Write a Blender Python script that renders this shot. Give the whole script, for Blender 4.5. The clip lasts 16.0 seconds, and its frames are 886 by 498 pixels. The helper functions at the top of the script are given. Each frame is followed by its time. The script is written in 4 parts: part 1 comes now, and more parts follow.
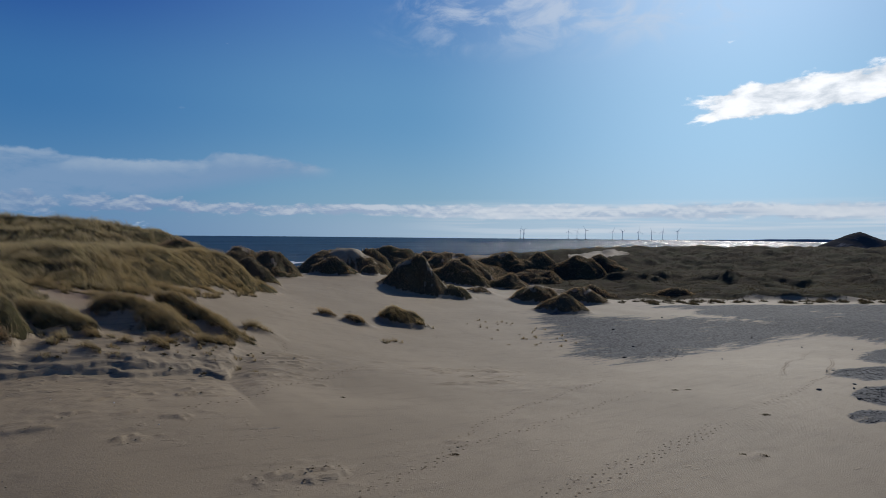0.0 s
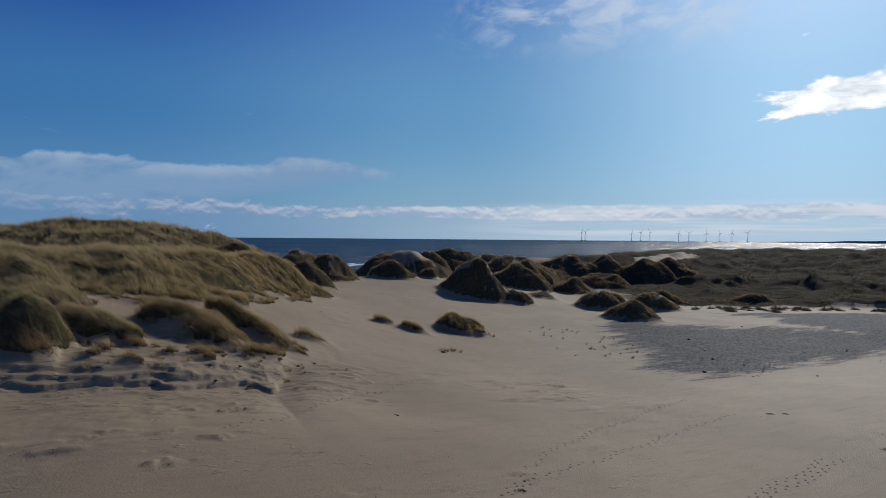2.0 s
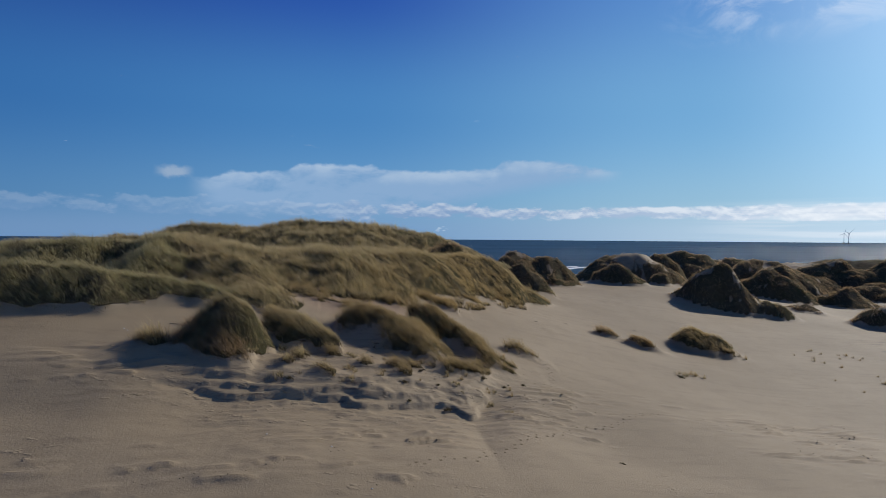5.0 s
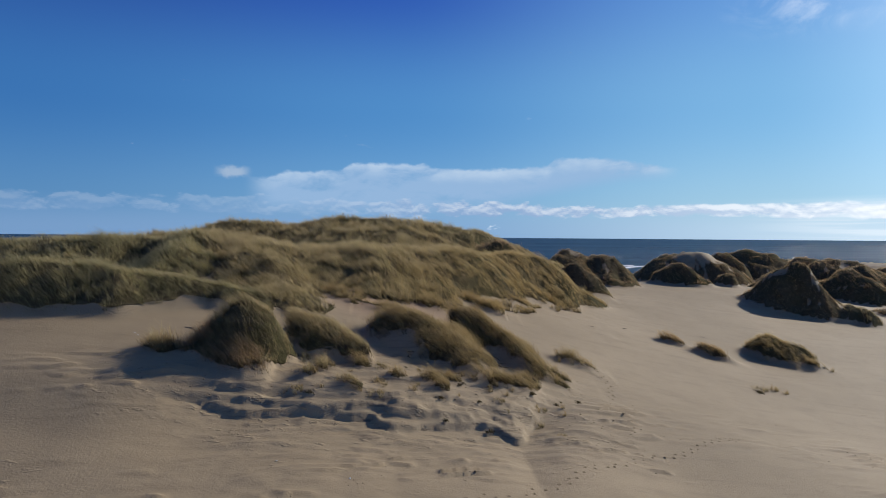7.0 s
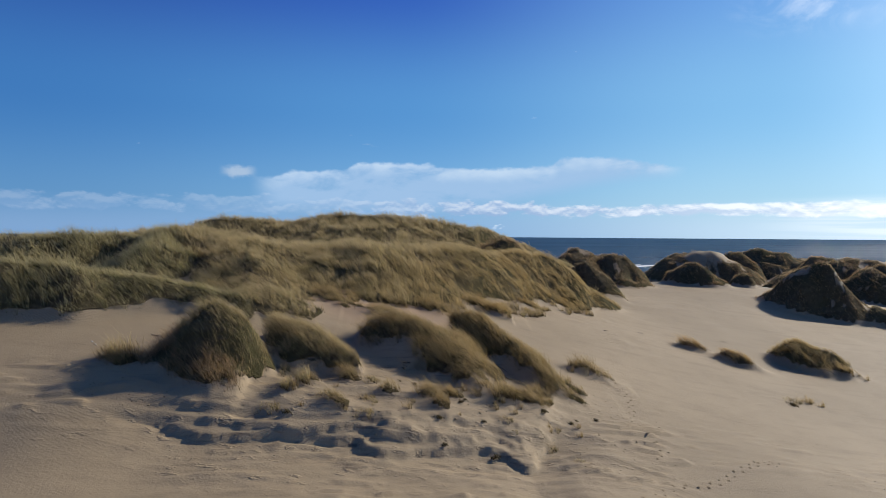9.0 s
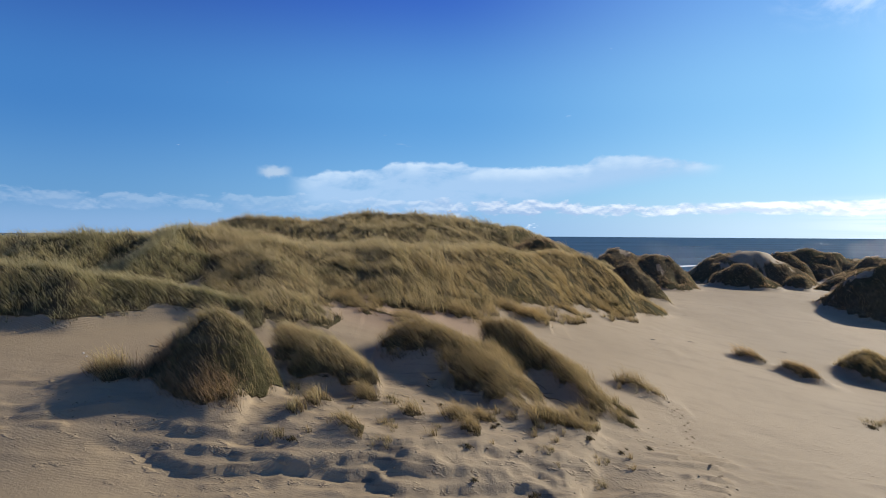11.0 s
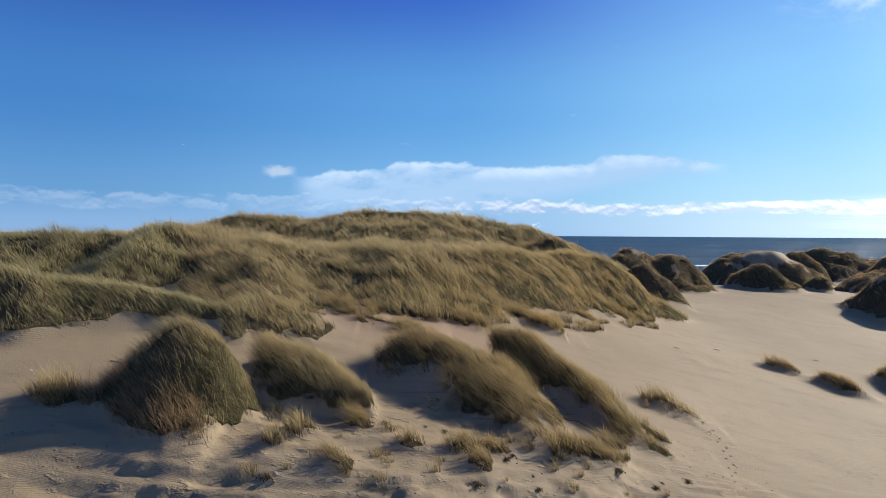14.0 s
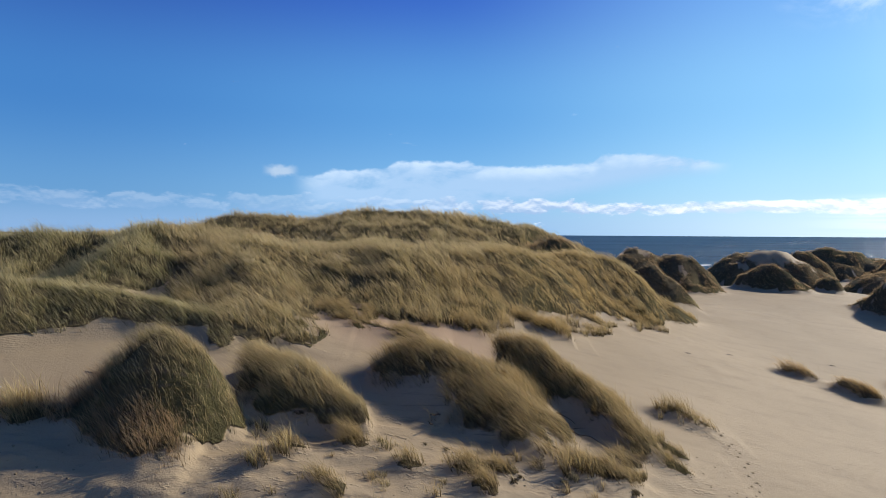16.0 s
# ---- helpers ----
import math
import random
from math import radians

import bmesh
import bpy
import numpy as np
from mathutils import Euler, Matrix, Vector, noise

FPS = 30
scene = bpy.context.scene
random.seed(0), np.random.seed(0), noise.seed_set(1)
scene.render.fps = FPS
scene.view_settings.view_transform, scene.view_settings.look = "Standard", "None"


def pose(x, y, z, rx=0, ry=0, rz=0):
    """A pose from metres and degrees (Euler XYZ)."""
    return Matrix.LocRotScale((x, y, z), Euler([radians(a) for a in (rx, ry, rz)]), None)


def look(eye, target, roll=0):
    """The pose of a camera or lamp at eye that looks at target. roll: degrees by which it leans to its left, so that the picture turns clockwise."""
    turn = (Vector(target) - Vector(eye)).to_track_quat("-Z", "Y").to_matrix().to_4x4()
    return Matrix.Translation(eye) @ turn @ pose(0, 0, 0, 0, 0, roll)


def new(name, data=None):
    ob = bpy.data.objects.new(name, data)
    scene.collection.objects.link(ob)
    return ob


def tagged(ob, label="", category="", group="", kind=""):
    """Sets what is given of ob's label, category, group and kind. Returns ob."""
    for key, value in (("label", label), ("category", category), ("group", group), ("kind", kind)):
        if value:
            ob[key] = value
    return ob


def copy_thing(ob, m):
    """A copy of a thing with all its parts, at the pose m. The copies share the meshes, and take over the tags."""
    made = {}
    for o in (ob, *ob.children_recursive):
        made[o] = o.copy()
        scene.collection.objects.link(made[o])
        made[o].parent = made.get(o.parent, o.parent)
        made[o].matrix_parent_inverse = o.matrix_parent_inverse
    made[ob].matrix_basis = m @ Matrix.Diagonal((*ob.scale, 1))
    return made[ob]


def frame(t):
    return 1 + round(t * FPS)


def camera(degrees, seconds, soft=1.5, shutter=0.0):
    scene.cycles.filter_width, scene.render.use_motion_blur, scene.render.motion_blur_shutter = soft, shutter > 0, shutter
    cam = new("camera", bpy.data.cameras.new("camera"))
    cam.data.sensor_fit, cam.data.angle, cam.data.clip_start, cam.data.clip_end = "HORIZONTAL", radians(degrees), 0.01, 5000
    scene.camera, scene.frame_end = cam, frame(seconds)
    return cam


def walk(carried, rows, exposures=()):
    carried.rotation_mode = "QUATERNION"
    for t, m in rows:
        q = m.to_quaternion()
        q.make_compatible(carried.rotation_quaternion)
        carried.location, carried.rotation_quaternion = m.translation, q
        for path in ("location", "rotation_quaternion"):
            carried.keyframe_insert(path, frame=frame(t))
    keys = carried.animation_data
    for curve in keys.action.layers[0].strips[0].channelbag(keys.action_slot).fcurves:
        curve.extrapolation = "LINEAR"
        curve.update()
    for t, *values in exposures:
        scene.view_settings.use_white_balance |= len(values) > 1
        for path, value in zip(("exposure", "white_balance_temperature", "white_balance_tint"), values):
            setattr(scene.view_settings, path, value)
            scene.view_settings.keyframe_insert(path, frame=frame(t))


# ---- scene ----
cam = camera(69.70, 16.0, soft=0.9)

def eye(x, y, z, pitch, roll, heading):
    return pose(x, y, z, 90 + pitch, 0, heading) @ pose(0, 0, 0, 0, 0, roll)


walk(cam, [
    (0, eye(-7.84, -31.02, 12.88, -1.22, 0.55, -33.87)),
    (0.5, eye(-7.31, -30.18, 12.91, -1.19, 0.54, -32.25)),
    (1, eye(-6.76, -29.28, 12.95, -1.15, 0.52, -30.48)),
    (1.5, eye(-6.21, -28.34, 12.97, -1.10, 0.49, -29.66)),
    (2, eye(-5.64, -27.29, 13.00, -1.10, 0.50, -28.51)),
    (2.5, eye(-5.08, -26.21, 13.00, -1.12, 0.50, -26.26)),
    (3, eye(-4.45, -25.05, 12.99, -1.07, 0.48, -22.48)),
    (3.5, eye(-3.82, -23.84, 13.00, -0.99, 0.41, -18.37)),
    (4, eye(-3.23, -22.53, 13.01, -0.98, 0.41, -14.32)),
    (4.5, eye(-2.73, -21.10, 12.96, -1.01, 0.47, -11.03)),
    (5, eye(-2.33, -19.71, 12.86, -1.08, 0.48, -8.61)),
    (7.5, eye(-0.84, -13.53, 12.65, -1.27, 0.43, -3.78)),
    (8, eye(-0.67, -12.40, 12.61, -1.28, 0.39, -3.79)),
    (8.5, eye(-0.57, -11.29, 12.56, -1.33, 0.42, -3.84)),
    (9, eye(-0.44, -10.20, 12.48, -1.32, 0.43, -3.51)),
    (11.5, eye(-0.01, -5.25, 12.51, -1.41, 0.40, -0.23)),
    (12, eye(0.00, -4.49, 12.48, -1.41, 0.40, -0.21)),
    (12.5, eye(-0.02, -3.80, 12.48, -1.41, 0.38, -0.19)),
    (13, eye(-0.04, -3.13, 12.46, -1.42, 0.38, -0.16)),
    (13.5, eye(-0.06, -2.54, 12.43, -1.42, 0.37, -0.15)),
    (14, eye(-0.02, -1.99, 12.45, -1.45, 0.38, -0.13)),
    (14.5, eye(-0.00, -1.42, 12.47, -1.45, 0.39, -0.12)),
    (15, eye(-0.04, -0.91, 12.50, -1.49, 0.40, -0.14)),
    (15.5, eye(-0.07, -0.44, 12.52, -1.49, 0.39, -0.11)),
    (16, eye(-0.00, 0.00, 12.50, -1.51, 0.37, 0.00)),
], [(0, -1.10, 6200, 10), (2.5, -1.0, 6230, 10), (5, -0.66, 6400, 10), (7.5, -0.38, 6600, 10), (9, -0.24, 6720, 10), (12, 0.0, 6830, 10), (16, 0.03, 6830, 10)])

# ---- light ----
SUN_AZ, SUN_EL = 59.0, 28.5          # degrees clockwise from +y, and above the horizon


def build_world():
    world = bpy.data.worlds.new("sky")
    scene.world = world
    world.use_nodes = True
    nt = world.node_tree
    nt.nodes.clear()

    def node(kind, **values):
        n = nt.nodes.new(kind)
        for key, v in values.items():
            n.inputs[key].default_value = v
        return n

    def feed(sock, v):
        if isinstance(v, (int, float)):
            sock.default_value = v
        else:
            nt.links.new(v, sock)

    def math_(op, a, b=0.0, c=0.0, clamp=False):
        n = nt.nodes.new("ShaderNodeMath")
        n.operation, n.use_clamp = op, clamp
        for s, v in zip(n.inputs, (a, b, c)):
            feed(s, v)
        return n.outputs[0]

    def step(v, lo, hi):
        n = nt.nodes.new("ShaderNodeMapRange")
        n.interpolation_type = "SMOOTHSTEP"
        feed(n.inputs[0], v)
        feed(n.inputs[1], lo)
        feed(n.inputs[2], hi)
        return n.outputs[0]

    def mul(*vs):
        out = vs[0]
        for v in vs[1:]:
            out = math_("MULTIPLY", out, v)
        return out

    def noise_at(a, e, ka, ke, seed, detail=5.0, rough=0.55, warp=0.0):
        comb = nt.nodes.new("ShaderNodeCombineXYZ")
        feed(comb.inputs[0], math_("MULTIPLY", a, ka))
        feed(comb.inputs[1], math_("MULTIPLY", e, ke))
        comb.inputs[2].default_value = seed
        n = nt.nodes.new("ShaderNodeTexNoise")
        n.inputs["Scale"].default_value = 1.0
        n.inputs["Detail"].default_value = detail
        n.inputs["Roughness"].default_value = rough
        n.inputs["Distortion"].default_value = warp
        nt.links.new(comb.outputs[0], n.inputs["Vector"])
        return n.outputs[0]

    def mix(f, a, b):
        n = nt.nodes.new("ShaderNodeMix")
        n.data_type = "RGBA"
        feed(n.inputs["Factor"], f)
        for s, v in ((n.inputs[6], a), (n.inputs[7], b)):
            if isinstance(v, tuple):
                s.default_value = (*v, 1)
            else:
                nt.links.new(v, s)
        return n.outputs[2]

    coord = nt.nodes.new("ShaderNodeTexCoord")
    sep = nt.nodes.new("ShaderNodeSeparateXYZ")
    nt.links.new(coord.outputs["Generated"], sep.inputs[0])
    A = math_("MULTIPLY", math_("ARCTAN2", sep.outputs[0], sep.outputs[1]), 57.2958)   # degrees, clockwise from +y
    E = math_("MULTIPLY", math_("ARCSINE", sep.outputs[2]), 57.2958)

    sky = nt.nodes.new("ShaderNodeTexSky")
    sky.sky_type = "NISHITA"
    sky.sun_disc = False
    sky.sun_elevation, sky.sun_rotation = radians(SUN_EL), radians(SUN_AZ)
    sky.air_density, sky.dust_density, sky.ozone_density = 1.0, 1.35, 3.0
    tint = nt.nodes.new("ShaderNodeMix")
    tint.data_type, tint.blend_type = "RGBA", "MULTIPLY"
    tint.inputs["Factor"].default_value = 1.0
    nt.links.new(sky.outputs[0], tint.inputs[6])
    nt.links.new(mix(step(E, 22.0, 52.0), mix(step(E, 9.0, 25.0), mix(step(E, 1.0, 9.0), (0.55, 0.80, 1.12), (0.37, 0.86, 1.29)), (0.24, 0.59, 1.22)), (0.10, 0.19, 0.36)), tint.inputs[7])
    col = tint.outputs[2]

    # clear sky: deep blue away from the sun, paling towards it and towards the horizon
    off = math_("ABSOLUTE", math_("SUBTRACT", A, SUN_AZ))
    off = math_("MINIMUM", off, math_("SUBTRACT", 360.0, off))

    def by_height(low, mid, high):
        return mix(step(E, 11.0, 22.0), mix(step(E, 1.0, 11.0), low, mid), high)

    away = by_height((1.4, 3.8, 7.6), (0.55, 2.25, 6.2), (0.28, 0.95, 4.5))
    beside = by_height((2.5, 5.6, 9.6), (1.1, 3.6, 8.0), (0.34, 1.22, 6.0))
    toward = by_height((4.8, 8.3, 11.2), (2.8, 6.2, 10.2), (1.7, 4.2, 9.4))
    glare = by_height((8.2, 12.2, 16.0), (8.6, 12.4, 16.2), (11.0, 14.0, 17.5))
    clear = mix(step(off, 30.0, 0.0), mix(step(off, 60.0, 28.0), mix(step(off, 92.0, 56.0), away, beside), toward), glare)
    clear = mix(step(E, 24.0, 60.0), clear, (0.24, 0.72, 2.2))
    col = mix(0.82, col, clear)

    WHITE, LIT, SHADE = (13.5, 14.2, 15.0), (6.4, 7.8, 9.6), (3.6, 5.5, 8.8)
    sunward = step(A, 4.0, 44.0)

    # pale haze low over the sea
    col = mix(mul(step(E, 3.4, 0.3), mix_val(nt, sunward, 0.5, 0.75)), col, mix(sunward, (3.6, 5.6, 9.0), (9.0, 11.2, 13.2)))

    # long flat cloud with a stepped top, thinning downwards in showers
    fray = math_("SUBTRACT", noise_at(A, E, 0.9, 1.3, 9.4, 5.0, 0.6), 0.5)
    top = math_("ADD", 4.9, math_("MULTIPLY", fray, 0.7))
    for lo, hi, rise in ((-12.5, -9.0, 0.75), (-5.6, -4.0, 0.8), (2.0, 3.6, -0.42), (8.0, 13.0, 0.18), (13.0, 14.0, 0.72), (17.5, 24.5, -1.0)):
        top = math_("ADD", top, math_("MULTIPLY", step(A, lo, hi), rise))
    under = math_("ADD", 1.5, math_("MULTIPLY", step(A, 2.0, 24.0), 3.0))
    puff = noise_at(A, E, 0.22, 0.5, 3.1, 6.0, 0.55, 0.3)
    body = mul(step(E, top, math_("SUBTRACT", top, 0.35)), step(E, under, math_("ADD", under, 1.7)), step(A, -13.6, -10.5), step(A, 24.6, 22.0))
    body = mul(body, step(puff, 0.18, 0.5))
    rim = step(E, math_("SUBTRACT", top, 1.6), math_("SUBTRACT", top, 0.2))
    col = mix(mul(body, 0.88), col, mix(mul(rim, step(puff, 0.3, 0.65)), (4.2, 6.5, 9.8), (6.9, 8.8, 11.2)))

    # small scraps beside it
    scr = mul(step(math_("ABSOLUTE", math_("ADD", A, 14.3)), 1.7, 0.5), step(math_("ABSOLUTE", math_("SUBTRACT", E, math_("SUBTRACT", 5.25, fray))), 0.55, 0.1))
    scr = math_("MAXIMUM", scr, mul(step(noise_at(A, E, 0.5, 1.8, 5.7, 4.0), 0.60, 0.74), step(E, 7.6, 8.1), step(E, 8.9, 8.4), step(A, -6.0, -4.5), step(A, -1.0, -2.5)))
    col = mix(mul(scr, 0.6), col, LIT)

    # cumulus along the horizon, lit from the sun's side; farther round they draw out into one pale layer
    def billow(up):
        return noise_at(A, math_("ADD", E, up), 0.42, 0.95, 1.3, 7.0, 0.55, 0.2)
    nb, nb_up = billow(0.0), billow(0.28)
    mid = math_("ADD", math_("ADD", 1.75, math_("MULTIPLY", noise_at(A, 0.0, 0.16, 0.0, 2.2, 3.0), 0.9)), mul(step(A, 2.0, -14.0), 0.2))
    arch = math_("DIVIDE", math_("SUBTRACT", E, mid), math_("ADD", 0.62, math_("ADD", mul(step(A, 26.0, 44.0), 0.25), mul(step(A, 16.0, 10.0), 0.22))))
    dense = math_("SUBTRACT", 1.0, math_("MULTIPLY", arch, arch))
    dense = math_("ADD", dense, math_("MULTIPLY", math_("SUBTRACT", nb, 0.5), mix_val(nt, step(A, 12.0, 24.0), 5.0, 2.0)))
    bank = step(dense, 0.15, 0.85)
    lit = step(math_("ADD", math_("SUBTRACT", nb, nb_up), math_("MULTIPLY", arch, 0.05)), -0.10, 0.14)
    colb = mix(lit, mix(sunward, SHADE, (8.6, 10.2, 12.4)), mix(sunward, (7.6, 8.9, 11.0), WHITE))
    col = mix(mul(bank, mix_val(nt, step(A, -10.0, 10.0), 0.22, 0.9)), col, colb)

    # streaky bright layer towards the sun
    ns = noise_at(A, E, 0.07, 1.9, 6.6, 5.0, 0.5)
    lay = mul(step(ns, 0.40, 0.62), step(E, 3.4, 2.2), step(E, -0.5, 0.8), step(A, 28.0, 44.0))
    col = mix(mul(lay, 0.7), col, WHITE)

    # bright cloud below the sun
    nc = noise_at(A, E, 0.30, 0.75, 8.8, 7.0, 0.58, 0.2)
    line = math_("SUBTRACT", E, math_("ADD", math_("MULTIPLY", A, 0.07), 6.9))
    cl = math_("ADD", mul(step(line, 2.3, 0.2), step(line, -2.2, -0.8), step(A, 51.0, 60.0), step(A, 112.0, 80.0)), math_("MULTIPLY", math_("SUBTRACT", nc, 0.5), 2.0))
    cl = step(cl, 0.42, 0.72)
    col = mix(cl, col, mix(step(nc, 0.35, 0.62), (13.5, 14.5, 15.5), (22.0, 22.0, 22.0)))

    # wisps high up
    nw = noise_at(A, E, 0.22, 0.40, 4.2, 7.0, 0.60, 0.8)
    wi = mul(step(nw, 0.40, 0.70), step(E, 14.6, 19.0), step(E, 34.0, 24.0), step(A, 26.0, 36.0), step(A, 64.0, 52.0))
    col = mix(mul(wi, 0.65), col, (12.0, 13.2, 15.0))

    bg = node("ShaderNodeBackground", Strength=0.1)
    nt.links.new(col, bg.inputs[0])
    out = nt.nodes.new("ShaderNodeOutputWorld")
    nt.links.new(bg.outputs[0], out.inputs[0])


def mix_val(nt, f, a, b):
    n = nt.nodes.new("ShaderNodeMix")
    nt.links.new(f, n.inputs[0])
    n.inputs[2].default_value, n.inputs[3].default_value = a, b
    return n.outputs[0]


build_world()
sun_data = bpy.data.lights.new("sun", "SUN")
sun_data.energy, sun_data.angle, sun_data.color = 5.0, radians(0.55), (1.0, 0.94, 0.84)
sun = new("sun", sun_data)
sa, se = radians(SUN_AZ), radians(SUN_EL)
sun.matrix_world = look((math.sin(sa) * math.cos(se) * 60, math.cos(sa) * math.cos(se) * 60, math.sin(se) * 60), (0, 0, 0))


# ---- materials ----
class Mat:
    """A small builder of node materials."""

    def __init__(self, name, rough=0.9, spec=0.3):
        self.mat = bpy.data.materials.new(name)
        self.mat.use_nodes = True
        self.nt = self.mat.node_tree
        self.bsdf = self.nt.nodes["Principled BSDF"]
        self.bsdf.inputs["Roughness"].default_value = rough
        self.bsdf.inputs["Specular IOR Level"].default_value = spec
        self.pos = self.nt.nodes.new("ShaderNodeNewGeometry").outputs["Position"]

    def feed(self, sock, v):
        if isinstance(v, (int, float)):
            sock.default_value = v
        elif isinstance(v, tuple):
            sock.default_value = (*v, 1) if len(v) == 3 and sock.type == "RGBA" else v
        else:
            self.nt.links.new(v, sock)

    def noise(self, scale, detail=4.0, rough=0.55, stretch=(1, 1, 1), turn=0.0, warp=0.0):
        m = self.nt.nodes.new("ShaderNodeMapping")
        m.inputs["Scale"].default_value = stretch
        m.inputs["Rotation"].default_value = (0, 0, radians(turn))
        self.nt.links.new(self.pos, m.inputs[0])
        n = self.nt.nodes.new("ShaderNodeTexNoise")
        for key, v in (("Scale", scale), ("Detail", detail), ("Roughness", rough), ("Distortion", warp)):
            n.inputs[key].default_value = v
        self.nt.links.new(m.outputs[0], n.inputs["Vector"])
        return n.outputs[0]

    def wave(self, scale, turn, warp=3.0, detail=2.0):
        m = self.nt.nodes.new("ShaderNodeMapping")
        m.inputs["Rotation"].default_value = (0, 0, radians(turn))
        self.nt.links.new(self.pos, m.inputs[0])
        n = self.nt.nodes.new("ShaderNodeTexWave")
        for key, v in (("Scale", scale), ("Distortion", warp), ("Detail", detail), ("Detail Scale", 0.6)):
            n.inputs[key].default_value = v
        self.nt.links.new(m.outputs[0], n.inputs["Vector"])
        return n.outputs["Fac"]

    def voronoi(self, scale, feature="F1", out="Distance"):
        n = self.nt.nodes.new("ShaderNodeTexVoronoi")
        n.feature = feature
        n.inputs["Scale"].default_value = scale
        self.nt.links.new(self.pos, n.inputs["Vector"])
        return n.outputs[out]

    def math(self, op, a, b=0.0, clamp=False):
        n = self.nt.nodes.new("ShaderNodeMath")
        n.operation, n.use_clamp = op, clamp
        self.feed(n.inputs[0], a)
        self.feed(n.inputs[1], b)
        return n.outputs[0]

    def step(self, v, lo, hi):
        n = self.nt.nodes.new("ShaderNodeMapRange")
        n.interpolation_type = "SMOOTHSTEP"
        for s, x in zip(n.inputs, (v, lo, hi)):
            self.feed(s, x)
        return n.outputs[0]

    def mix(self, f, a, b):
        n = self.nt.nodes.new("ShaderNodeMix")
        n.data_type = "RGBA"
        self.feed(n.inputs["Factor"], f)
        self.feed(n.inputs[6], a)
        self.feed(n.inputs[7], b)
        return n.outputs[2]

    def attr(self, name):
        n = self.nt.nodes.new("ShaderNodeAttribute")
        n.attribute_name = name
        return n.outputs["Fac"]

    def island(self):
        return self.nt.nodes["Geometry"].outputs["Random Per Island"]

    def object_random(self):
        return self.nt.nodes.new("ShaderNodeObjectInfo").outputs["Random"]

    def bump(self, h, dist, strength=1.0, normal=None):
        n = self.nt.nodes.new("ShaderNodeBump")
        n.inputs["Distance"].default_value, n.inputs["Strength"].default_value = dist, strength
        self.nt.links.new(h, n.inputs["Height"])
        if normal:
            self.nt.links.new(normal, n.inputs["Normal"])
        return n.outputs[0]

    def finish(self, color, normal=None, rough=None):
        self.feed(self.bsdf.inputs["Base Color"], color)
        if normal:
            self.nt.links.new(normal, self.bsdf.inputs["Normal"])
        if rough is not None:
            self.feed(self.bsdf.inputs["Roughness"], rough)
        return self.mat


